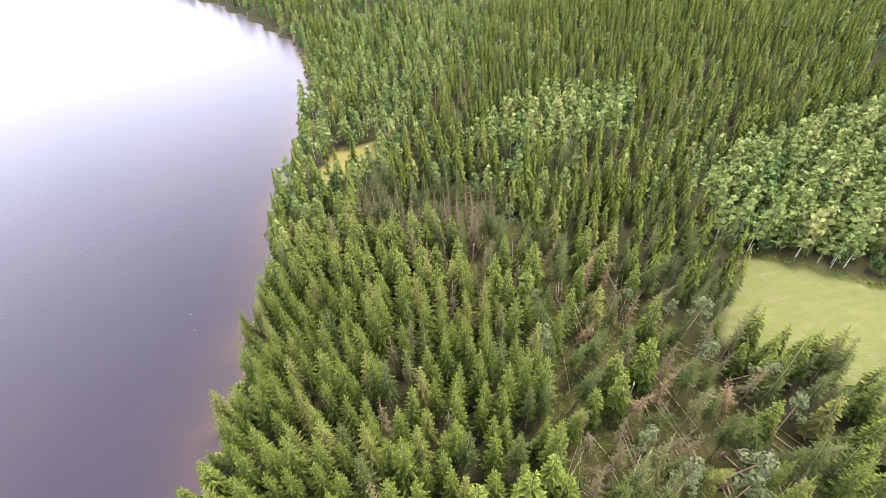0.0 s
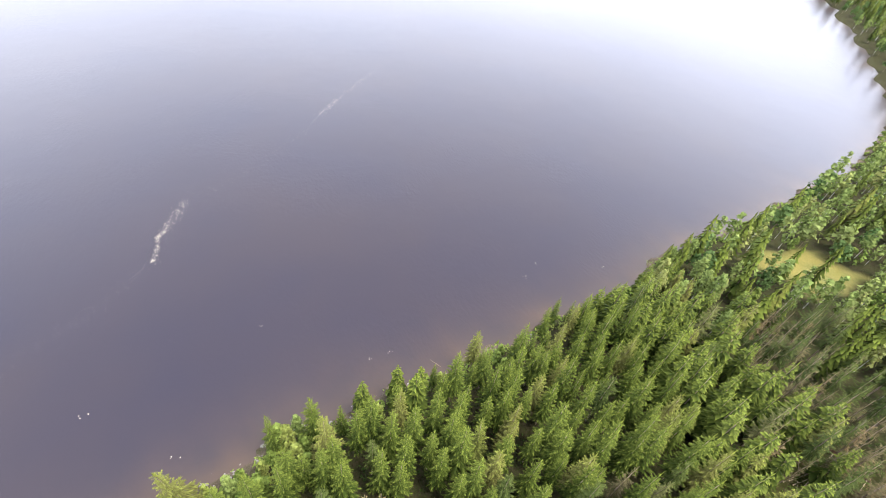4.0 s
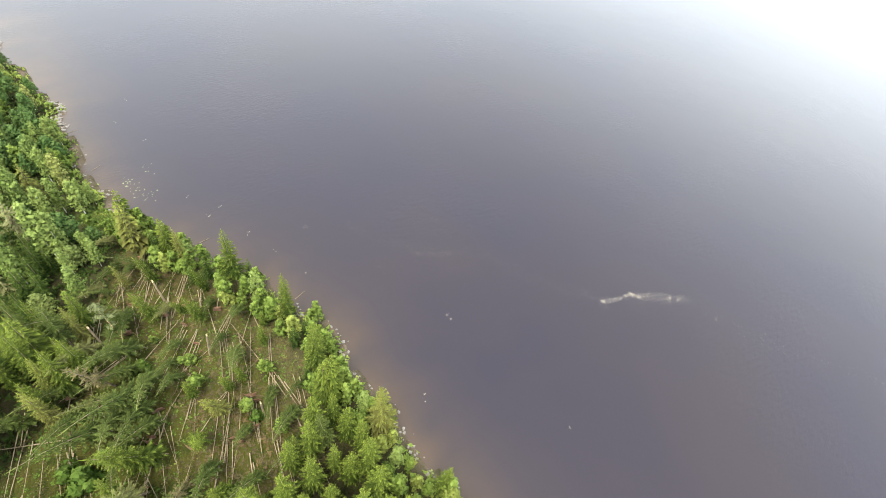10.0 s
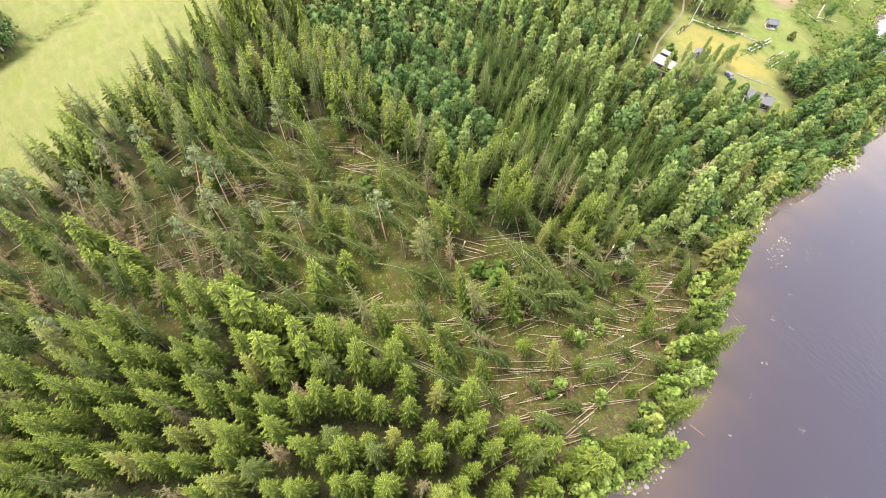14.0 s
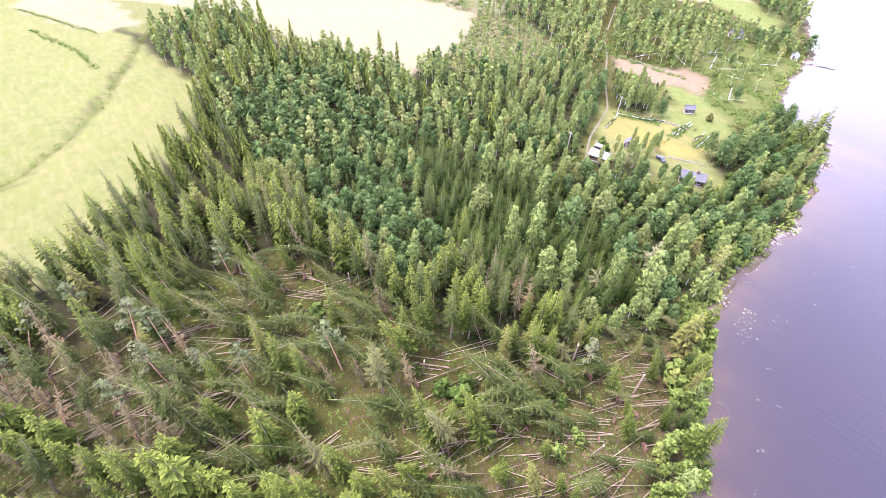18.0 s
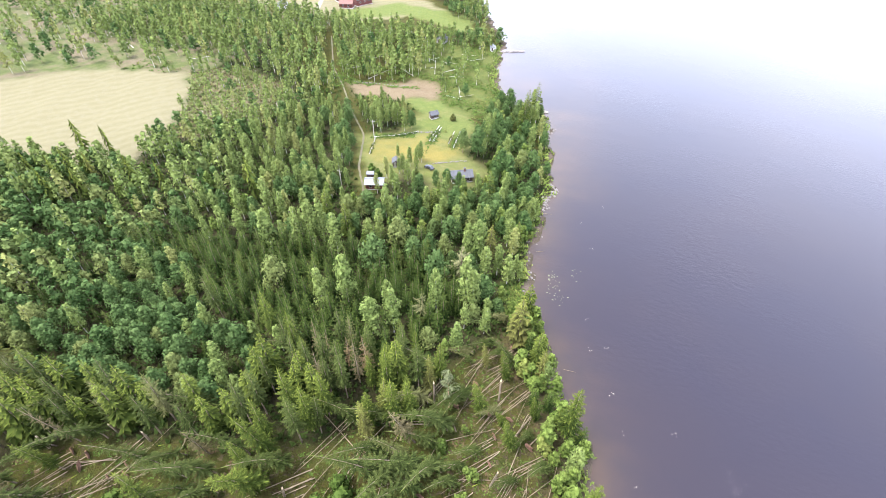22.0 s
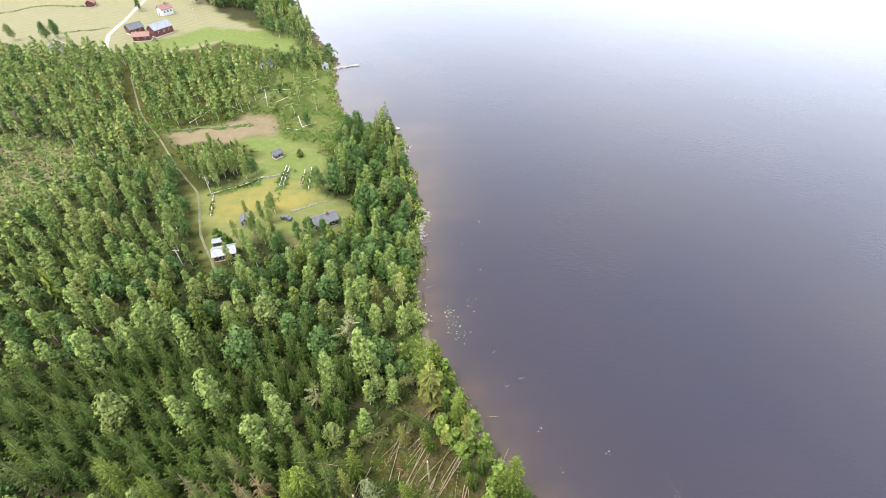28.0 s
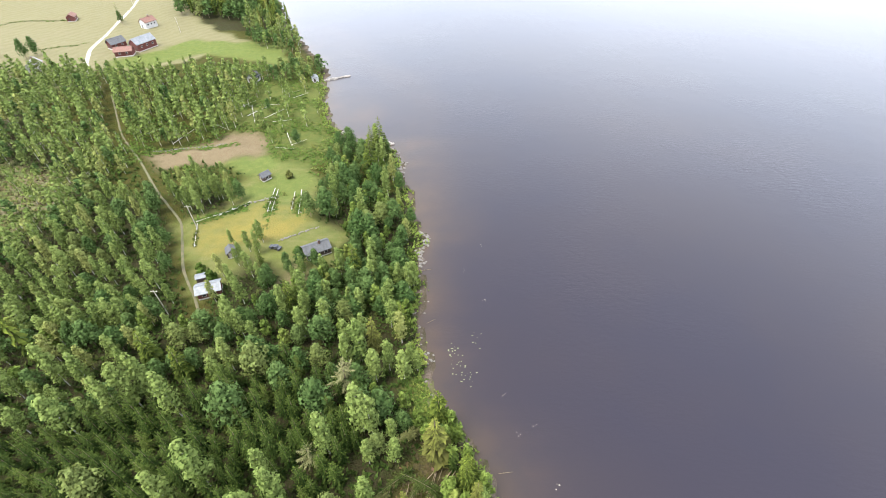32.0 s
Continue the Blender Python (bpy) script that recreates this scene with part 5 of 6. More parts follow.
    for row in ([(-314, 407.2), (-288.4, 436.8), (-247.5, 438.1)], [(-419.6, 521), (-368.3, 547.5), (-269.2, 553.6)], [(-242.4, 371.9), (-222.6, 378), (-207, 386.6)], [(-349.8, -3.3), (-315.8, 13), (-283, 26.9)], [(-309, -1.5), (-264.2, 13.9), (-236.6, 18)]):
        for (x0, y0), (x1, y1) in zip(row, row[1:]):
            m = int(math.hypot(x1 - x0, y1 - y0) / 1.5)
            hedge += [(x0 + (x1 - x0) * k / m + rng.normal(0, 0.5), y0 + (y1 - y0) * k / m + rng.normal(0, 0.5)) for k in range(m)]
    stuff_blades("hedge_growth", "low scrubby growth along field boundaries", "hedge", hedge, M_BUSH, 0.9, 7, 0.6, 15, 1.0)
    co = scatter(rng, (12, 110, 26, 128), 1.0)
    co = co[inside(COVE_GRASS, co[:, 0], co[:, 1]) & (inland(co[:, 0], co[:, 1]) > 1)]
    stuff_blades("cove_grass", "lush bright green grass in a small cove", "grass", co, M_BUSH, 0.8, 8, 0.5, 9, 0.9)


undergrowth()


def bush(x, y, s, rng, label, mat=M_BUSH):
    v, f, tip_light = leafy_crown(rng, 3.2 * s, 1.9 * s, 0.05, 9, 40, 0.42 * s)
    top = new("bush", mesh_from("bush", v, f, mat, False, tip_light=tip_light))
    top.location = (x, y, float(height(x, y)) - 0.1)
    return tagged(top, label, "bush", "bushes")


rb = np.random.default_rng(51)
for x, y, s in ((-5.8, 47.7, 1.5), (-1.3, 50.2, 1.7), (1.8, 52.6, 1.2), (-3.6, 53.2, 1.3), (-43.3, 34, 1.5), (-46.2, 30.1, 1.2), (-21.3, -18.3, 1.2), (24.7, -28.1, 1.4), (28.3, 45, 1.0), (12.8, 68.7, 1.1)):
    bush(x, y, s, rb, "bright green broadleaf bush in the windfall")
for x, y, s in ((-50.7, 162.6, 1.0), (-47.3, 160.8, 1.2), (-52.4, 165.2, .9), (-23.2, 172.7, 1.0), (-8.5, 185, 1.2), (-13.4, 165.8, 1.1), (-36.4, 218.7, 1.0), (-57.5, 212.2, 1.3)):
    bush(x, y, s, rb, "green garden bush by the lawn")

# ---- the shore: rocks, spit, foam, water plants ----
def rock_mesh(rng):
    bm = bmesh.new()
    bmesh.ops.create_icosphere(bm, subdivisions=2, radius=0.5)
    off = Vector((rng.random() * 20, rng.random() * 20, 0))
    for v in bm.verts:
        q = 1 + 0.55 * noise.noise(v.co * 2.2 + off)
        v.co = Vector((v.co.x * 1.25 * q, v.co.y * q, v.co.z * 0.75 * q))
    me = bpy.data.meshes.new("rock")
    bm.to_mesh(me)
    bm.free()
    me.materials.append(M_ROCK)
    return me


def shore_rocks():
    rng = np.random.default_rng(61)
    meshes = [rock_mesh(rng) for _ in range(6)]
    count = 0
    clusters = [(3, 39, 60), (-65, 3, 40), (168, 186, 60), (220, 246, 60), (42, 69, 30), (116, 166, 40)]
    for y0, y1, n in clusters:
        for k in range(n):
            y = rng.uniform(y0, y1)
            x = float(shore_x(y)) + rng.normal(-0.2, 0.9)
            s = rng.uniform(0.3, 1.1) * (1.1 if y > 165 else 0.75)
            ob = new("shore_rock", meshes[int(rng.integers(6))])
            ob.matrix_basis = Matrix.Translation((x, y, max(float(height(x, y)), -0.15) + 0.12 * s)) @ Matrix.Rotation(rng.random() * 6.28, 4, "Z") @ Matrix.Scale(s, 4)
            tagged(ob, "grey boulder at the water's edge", "rock", "boulders along the shore")
    return meshes


ROCKS = shore_rocks()


def spit(points, width, name, label):
    """A low ridge of piled stones that runs out into the lake."""
    rng = np.random.default_rng(len(name))
    bm = bmesh.new()
    for (x0, y0), (x1, y1) in zip(points, points[1:]):
        L = math.hypot(x1 - x0, y1 - y0)
        for k in range(int(L * 4)):
            u, off = rng.random(), rng.normal(0, width * 0.4)
            x, y = x0 + (x1 - x0) * u - (y1 - y0) / L * off, y0 + (y1 - y0) * u + (x1 - x0) / L * off
            s = rng.uniform(0.35, 0.8)
            bmesh.ops.create_icosphere(bm, subdivisions=1, radius=s, matrix=Matrix.Translation((x, y, 0.35 * (1 - abs(off) / (width + 0.1)) + rng.uniform(-0.1, 0.1))) @ Matrix.Rotation(rng.random() * 6, 4, "Z") @ Matrix.Diagonal((1.2, 1, 0.6, 1)))
    me = bpy.data.meshes.new(name)
    bm.to_mesh(me)
    bm.free()
    me.materials.append(M_STONES)
    return tagged(new(name, me), label, "stone spit", kind="stuff")


spit([(-45.8, 319.2), (-38.5, 323.8), (-26.7, 328.7)], 1.5, "stone_jetty", "low stone jetty running out into the lake")
spit([(-27.9, 262.2), (-21.7, 260.5), (-16.5, 260.4)], 1.0, "stone_spit", "short spit of stones in the bay")
spit([(3.8, 248.1), (-3.7, 251.7), (-12.1, 250.8)], 1.2, "stone_bank", "bank of stones round the point")


def floats(name, label, category, places, size, material, seed):
    """Thin ragged flakes that lie on the water."""
    rng = np.random.default_rng(seed)
    V, F, n = [], [], 0
    for x, y, s in places:
        k = 7
        r = size * s * rng.uniform(0.5, 1.2, k)
        a = np.arange(k) * 6.283 / k + rng.random()
        stretch = rng.uniform(0.5, 1.0)
        V += [(x, y, 0.03)] + [(x + r[i] * math.cos(a[i]), y + r[i] * math.sin(a[i]) * stretch, 0.012) for i in range(k)]
        F += [(n, n + 1 + i, n + 1 + (i + 1) % k) for i in range(k)]
        n += k + 1
    return tagged(new(name, mesh_from(name, V, F, material)), label, category, kind="stuff")


def on_water():
    rng = np.random.default_rng(71)
    pads = []
    for cx, cy, n, r in ((27.3, 133.4, 24, 2.4), (33.7, 138.4, 8, 2.2), (30.5, 125.8, 14, 1.8), (28.9, 129.2, 6, 2.0)):
        pads += [(cx + rng.normal(0, r * 0.6), cy + rng.normal(0, r), rng.uniform(0.5, 1.3)) for _ in range(n)]
    floats("water_lilies", "pale yellow-green lily leaves floating near the shore", "water plants", pads, 0.25, M_LILY, 1)
    foam = []
    for line, n, spread in (([(123, 23.5), (128, 21), (134, 19.5), (136, 17)], 60, 0.5), ([(136, 17), (142, 13), (148.5, 8.5)], 50, 0.6), ([(186, -54), (197, -68), (218, -97)], 110, 0.7)):
        for k in range(n):
            i = int(rng.integers(len(line) - 1))
            u = rng.random()
            foam.append((line[i][0] + (line[i + 1][0] - line[i][0]) * u + rng.normal(0, spread), line[i][1] + (line[i + 1][1] - line[i][1]) * u + rng.normal(0, spread), rng.uniform(0.3, 1.1)))
    floats("foam_streak", "streak of pale foam drifting on the lake", "foam", foam, 0.30, M_FOAM, 2)
    trail, way = [], [(74.5, 87.6), (86.4, 68), (104.6, 55.1), (110.8, 40.1), (124, 23), (136, 17), (148.5, 8.5), (156, -14), (176, -44), (195, -64), (234, -119), (280, -185)]
    for (x0, y0), (x1, y1) in zip(way, way[1:]):
        for u in rng.random(70):
            trail.append((x0 + (x1 - x0) * u + rng.normal(0, 1.3), y0 + (y1 - y0) * u + rng.normal(0, 1.3), rng.uniform(0.4, 1.2)))
    floats("foam_trail", "faint trail of scum along a drift line on the lake", "foam", trail, 0.105, M_FOAM, 5)
    specks = [(62, 29.2), (64.4, -17.4), (63.5, -23.3), (63.2, 92), (74.7, 68.3), (41.3, 110.4), (48.4, 98.4), (46.3, 112), (55.9, 76.7), (81.2, 44), (87.4, 3.2), (67.2, -73.5), (70.5, -80.9), (58.1, -100.7), (39.5, 120.6), (52.2, 88.2), (100, 75.4), (92.5, 23.3), (37, 152.7), (31.5, 166), (38, 177.7)]
    scum = []
    for x, y in specks:
        scum += [(x + rng.normal(0, 0.5), y + rng.normal(0, 0.5), rng.uniform(0.5, 1.2)) for _ in range(3)]
    floats("foam_flecks", "small white flecks of foam and bark on the water", "foam", scum, 0.20, M_FOAM, 3)


on_water()


def driftwood(x, y, heading, length, label):
    ob = new("driftwood_log", SHORT_LOGS[0])
    ob.matrix_basis = Matrix.Translation((x, y, 0.1)) @ Matrix.Rotation(heading, 4, "Z") @ Matrix.Rotation(math.pi / 2, 4, "Y") @ Matrix.Scale(length / 9.0, 4)
    tagged(ob, label, "log", "driftwood along the shore")


for x, y, h, L in ((50.9, 70.3, 0.3, 3.6), (37.4, 101.1, 0.1, 3.2), (19, 166, 0.2, 3.4), (17.5, 178.1, -0.3, 4), (21.1, 144.3, 0.5, 3), (54.5, -32.5, 0.4, 3.4)):
    driftwood(x - 1.5, y, h, L, "pale log lying half in the shallow water")

# ---- buildings ----
def building(name, label, category, x, y, turn, w, l, wall_h, roof_h, wall, roof, doors=1, windows=2, chimney=False, overhang=0.5, base=None):
    """A gabled house along its local y: four walls, two roof slopes, plinth, doors, windows."""
    top = new(name)
    top.matrix_basis = Matrix.Translation((x, y, float(height(x, y)) - 0.1)) @ Matrix.Rotation(turn, 4, "Z")
    tagged(top, label, category)
    hw, hl = w / 2, l / 2
    part("plinth", boxes((0, 0, 0.15, w + 0.1, l + 0.1, 0.7)), M_CONCRETE, top)
    for s in (-1, 1):
        part("wall", boxes((s * (hw - 0.1), 0, 0.5 + wall_h / 2, 0.2, l - 0.4, wall_h)), wall, top)
        gable = prism([(-hw, 0.5), (hw, 0.5), (hw, 0.5 + wall_h), (0, 0.5 + wall_h + roof_h), (-hw, 0.5 + wall_h)], "y", s * hl - 0.1 * s - 0.1, s * hl - 0.1 * s + 0.1)
        part("gable_wall", gable, wall, top)
        k = roof_h / hw
        eave = hw + overhang
        z0, z1 = 0.5 + wall_h - overhang * k + 0.02, 0.5 + wall_h + roof_h + 0.06
        slope = prism([(s * eave, z0), (s * 0.0, z1), (s * 0.0, z1 + 0.16), (s * eave, z0 + 0.16)], "y", -hl - overhang, hl + overhang)
        rp = part("roof_slope", slope, roof, top)
        seams = bmesh.new()
        n = max(3, int(l / 0.9))
        L = math.hypot(eave, z1 - z0)
        for i in range(n):
            yy = -hl - overhang + (i + 0.5) * (l + 2 * overhang) / n
            m = Matrix.Translation((s * eave / 2, yy, (z0 + z1) / 2 + 0.19)) @ Matrix.Rotation(s * math.atan2(z1 - z0, eave), 4, "Y") @ Matrix.Diagonal((L, 0.05, 0.06, 1))
            bmesh.ops.create_cube(seams, size=1.0, matrix=m)
        part("roof_seams", seams, roof, rp)
    part("ridge_cap", boxes((0, 0, 0.5 + wall_h + roof_h + 0.2, 0.4, l + 2 * overhang, 0.1)), roof, top)
    for i in range(doors):
        d = part("door", boxes((-hw * 0.35 + i * hw * 0.8, -hl - 0.03, 0.5 + 1.02, 0.95, 0.08, 2.04)), M_DARKWOOD if wall is not M_DARKWOOD else M_POLE, top)
        part("door_handle", boxes((-hw * 0.35 + i * hw * 0.8 + 0.36, -hl - 0.1, 1.5, 0.05, 0.06, 0.14)), M_TIN, d)
    for s in (-1, 1):
        for i in range(windows):
            yy = -hl + (i + 0.7) * l / (windows + 0.4)
            fr = part("window_frame", boxes((s * (hw + 0.02), yy, 0.5 + wall_h * 0.55, 0.1, 1.2, 1.2)), M_WHITE, top)
            part("window_pane", boxes((s * (hw + 0.055), yy, 0.5 + wall_h * 0.55, 0.06, 0.98, 0.98)), M_GLASS, fr)
    if chimney:
        ch = part("chimney", boxes((0.3, l * 0.15, 0.5 + wall_h + roof_h + 0.5, 0.7, 0.7, 1.5), bevel=0.03), M_BRICKROOF, top)
        part("chimney_cap", boxes((0.3, l * 0.15, 0.5 + wall_h + roof_h + 1.3, 0.85, 0.85, 0.1)), M_SLATE, ch)
    return top


building("outbuilding", "red wooden outbuilding with pale sheet-metal roof", "outbuilding", -45.9, 155.3, radians(-72), 4.32, 6.56, 2.15, 1.04, M_RED, M_TIN, 1, 2)
building("small_shed", "small shed with pale flat-pitched roof beside the outbuilding", "shed", -50.2, 160.4, radians(-72), 2.08, 2.72, 1.63, 0.32, M_DARKWOOD, M_TIN, 1, 0, overhang=0.25)
building("dark_shed", "small dark wooden shed on the lawn edge", "shed", -44.8, 172.3, radians(25), 2.72, 3.36, 1.81, 0.88, M_DARKWOOD, M_SLATE, 1, 0, overhang=0.35)
building("cottage", "lakeside cottage with dark grey roof and dark walls", "cottage", -17.1, 173.6, radians(-62), 4.96, 8, 2.24, 1.44, M_DARKWOOD, M_SLATE, 1, 3, True)
building("lawn_cabin", "little black cabin with dark roof on the lawn", "cabin", -45.8, 217.8, radians(-40), 2.72, 3.68, 1.81, 1.04, M_DARKWOOD, M_SLATE, 1, 1, overhang=0.4)
building("slate_barn", "farm building with dark slate roof and red walls", "barn", -184, 377, radians(-35), 6.44, 9.36, 3.04, 2.57, M_RED, M_SLATE, 2, 2)
building("low_barn", "low red barn with brownish roof", "barn", -171, 361, radians(-78), 5.85, 9.95, 2.81, 1.76, M_RED, M_BRICKROOF, 2, 2)
building("great_barn", "large red barn with pale metal roof", "barn", -165, 374, radians(-28), 7.6, 13.39, 4.21, 2.81, M_RED, M_TIN, 2, 3)
building("farmhouse", "farmhouse with red tile roof and pale walls", "house", -182, 419, radians(-28), 6.19, 9.0, 3.83, 2.25, M_WHITE, M_BRICKROOF, 1, 3, True)
building("field_barn", "small red barn at the field road", "barn", -249.4, 440.2, radians(20), 5.25, 8.4, 2.73, 1.68, M_RED, M_BRICKROOF, 1, 1)
building("white_house", "white house half hidden by trees", "house", -214, 340, radians(15), 6.3, 8.4, 3.36, 2.31, M_WHITE, M_GREYROOF, 1, 2, True)
building("shore_house", "white-gabled house with dark roof among birches", "house", -78.8, 319, radians(-20), 4.5, 5.85, 2.52, 1.53, M_WHITE, M_SLATE, 1, 2, True)
building("boat_shed", "pale boat shed by the stone jetty", "shed", -44.9, 320.2, radians(20), 3.15, 4.5, 1.8, 0.9, M_WHITE, M_TIN, 1, 0, overhang=0.3)
building("meadow_barn", "white-roofed wooden barn alone in the meadow", "barn", -284.3, -31.6, radians(-70), 6.3, 10.5, 3.15, 1.89, M_DARKWOOD, M_TIN, 1, 0)
building("grey_barn", "grey-roofed wooden barn by the meadow road", "barn", -308.3, -66.8, radians(-60), 6.3, 10.5, 3.15, 1.89, M_DARKWOOD, M_GREYROOF, 1, 0)
building("old_barn", "old dark wooden barn by the meadow road", "barn", -306.3, -80.3, radians(-60), 5.25, 8.4, 2.73, 1.68, M_DARKWOOD, M_GREYROOF, 1, 0)
building("red_farmhouse", "red farm building with tile roof beside the road", "house", -398.9, 40.2, radians(-40), 8.4, 14.7, 3.78, 2.73, M_RED, M_BRICKROOF, 1, 3, True)
building("red_stable", "red stable with white base beside the road", "barn", -378.5, 49.8, radians(-40), 8.4, 14.7, 3.57, 2.52, M_RED, M_GREYROOF, 1, 3)
building("road_barn", "dark red barn at the top of the farm road", "barn", -272.4, 561.6, radians(-70), 6.3, 11.6, 3.36, 2.31, M_DARKWOOD, M_SLATE, 1, 1)
building("far_farmhouse", "distant white farmhouse with grey roof", "house", -319.7, 383.5, radians(10), 9.45, 13.7, 4.41, 2.94, M_WHITE, M_GREYROOF, 1, 3, True)
building("far_barn", "distant red barn with pale roof", "barn", -360.3, 413.8, radians(40), 10.5, 21, 4.2, 3.15, M_RED, M_TIN, 2, 2)
building("far_long_barn", "distant long dark-roofed barn", "barn", -425.9, 436.9, radians(60), 9.45, 23.1, 3.78, 2.73, M_RED, M_SLATE, 2, 2)


def parked_car(x, y, turn):
    top = new("car")
    top.matrix_basis = Matrix.Translation((x, y, float(height(x, y)) + 0.02)) @ Matrix.Rotation(turn, 4, "Z")
    part("body", boxes((0, 0, 0.62, 1.75, 4.3, 0.62), bevel=0.14), M_CAR, top)
    part("cabin", prism([(-1.35, 0.92), (1.0, 0.92), (0.45, 1.45), (-1.0, 1.45)], "x", -0.78, 0.78), M_GLASS, top)
    part("roof_panel", boxes((0, -0.27, 1.47, 1.5, 1.4, 0.05), bevel=0.02), M_CAR, top)
    for sx in (-0.82, 0.82):
        for sy in (-1.35, 1.35):
            bm = bmesh.new()
            bmesh.ops.create_cone(bm, cap_ends=True, segments=14, radius1=0.32, radius2=0.32, depth=0.22, matrix=Matrix.Translation((sx, sy, 0.32)) @ Matrix.Rotation(math.pi / 2, 4, "Y"))
            wheel = part("wheel", bm, M_TYRE, top)
            bm = bmesh.new()
            bmesh.ops.create_cone(bm, cap_ends=True, segments=12, radius1=0.19, radius2=0.19, depth=0.05, matrix=Matrix.Translation((sx * 1.12, sy, 0.32)) @ Matrix.Rotation(math.pi / 2, 4, "Y"))
            part("rim", bm, M_TIN, wheel)
    tagged(top, "dark car parked on the grass behind the cottage", "car")


parked_car(-31.3, 175.2, radians(70))


def utility_pole(x, y, tall):
    top = new("utility_pole")
    top.location = (x, y, float(height(x, y)) - 0.2)
    v, f = ring_trunk(tall, 0.17, 0.12, 8, 2, 0.0, 0.0)
    new("post", mesh_from("post", v, f, M_POLE, True)).parent = top
    part("cross_arm", boxes((0, 0, tall - 0.6, 1.9, 0.12, 0.14)), M_POLE, top)
    for s in (-0.8, 0.8):
        bm = bmesh.new()
        bmesh.ops.create_cone(bm, cap_ends=True, segments=8, radius1=0.06, radius2=0.04, depth=0.2, matrix=Matrix.Translation((s, 0, tall - 0.43)))
        part("insulator", bm, M_WHITE, top)
    tagged(top, "weathered wooden utility pole with cross arm", "utility pole", "utility poles")


for x, y in ((-55.1, 146.7), (-61.6, 186.5), (-154.3, 405), (-219.9, 474.6)):
    utility_pole(x, y, 10.5)


# ---- yard: fallen birches, brush rows, single trees ----
BIRCH_LOG = log_mesh(np.random.default_rng(3), 15, 0.14, 0.05, 14)
BIRCH_LOG.materials[0] = M_BIRCHBARK
v, f, tip_light = leafy_crown(np.random.default_rng(4), 15, 1.5, 0.25, 12, 26, 0.42)
v = v + np.array((0.5, 0, 0))
FALLEN_LEAVES = mesh_from("fallen_leaves", v, f, M_BUSH, False, tip_light=tip_light)


def fallen_birch(x0, y0, x1, y1, leaves=True):
    """A birch on the ground from its butt to its top."""
    L, head = math.hypot(x1 - x0, y1 - y0), math.atan2(y1 - y0, x1 - x0)
    top = new("fallen_birch")
    z = float(height(x0, y0))
    top.matrix_basis = Matrix.Translation((x0, y0, z + 0.25)) @ Matrix.Rotation(head, 4, "Z") @ Matrix.Rotation(math.pi / 2 - math.atan2(float(height(x1, y1)) - z, L) - 0.02, 4, "Y") @ Matrix.Scale(L / 15.0, 4)
    new("stem", BIRCH_LOG).parent = top
    if leaves:
        new("crown", FALLEN_LEAVES).parent = top
    tagged(top, "storm-felled birch with white stem lying on the grass", "fallen tree", "felled birches")


for a in ((-40.4, 211.2, -39.2, 194.8), (-39, 210.2, -37.8, 195.6), (-32, 208.5, -30.8, 196.5), (-29.6, 209.5, -27.5, 193.8), (-62.6, 189.2, -58.7, 175.8), (-63.5, 190.1, -51, 198.2), (-56.8, 193.8, -46.9, 202), (-13.4, 165.8, -16.5, 153.8)):
    fallen_birch(*a)
for a in ((-64.3, 268, -71, 286.5), (-70.1, 275.4, -62.6, 285.9), (-77.1, 284.8, -70.5, 293.2), (-83.3, 266.3, -73.7, 259.1), (-96.3, 248.9, -90.4, 261.7), (-67.3, 287.4, -57.3, 287.9), (-56.4, 269.8, -47.5, 271.6), (-46.9, 258.8, -41.3, 244.5), (-48.3, 242.9, -39.5, 241.5), (-42.1, 247.1, -36.2, 252), (-61, 273.1, -53.3, 282.8),
          (-88.6, 285.1, -79.6, 292.8), (-106.7, 275.4, -100, 285.8), (-52.1, 295.6, -45.1, 303.1), (-59.9, 302.8, -50.6, 305.5), (-114.1, 256.3, -105.6, 264.6), (-223.3, 228.1, -238.3, 241.1), (-250.5, 236.2, -269.3, 246.1), (-205.9, 231.5, -195.3, 242.2), (-312.1, 256.7, -333.2, 273.6), (-213.3, 254.2, -233, 266.1)):
    fallen_birch(*a, leaves=False)


def stone_row(points, name, label):
    rng = np.random.default_rng(len(points) + 7)
    for (x0, y0), (x1, y1) in zip(points, points[1:]):
        L = math.hypot(x1 - x0, y1 - y0)
        for k in range(int(L / 0.7)):
            u = (k + rng.random()) / (L / 0.7)
            x, y = x0 + (x1 - x0) * u + rng.normal(0, 0.3), y0 + (y1 - y0) * u + rng.normal(0, 0.3)
            ob = new(name, ROCKS[int(rng.integers(6))])
            ob.matrix_basis = Matrix.Translation((x, y, float(height(x, y)) + 0.1)) @ Matrix.Rotation(rng.random() * 6.28, 4, "Z") @ Matrix.Scale(rng.uniform(0.4, 0.9), 4)
            tagged(ob, label, "rock", "field stones along the old wall")


stone_row([(-49.3, 200.1), (-36.9, 206.5)], "field_stone", "grey field stone in an old tumbled wall")
stone_row([(-31.4, 178.7), (-25.8, 183.2), (-18.4, 186.9)], "field_stone", "grey field stone in an old tumbled wall")
stone_row([(-101.9, 240.1), (-85.5, 243.3), (-71.3, 248.8)], "field_stone", "grey field stone at the edge of bare soil")
ry = np.random.default_rng(81)
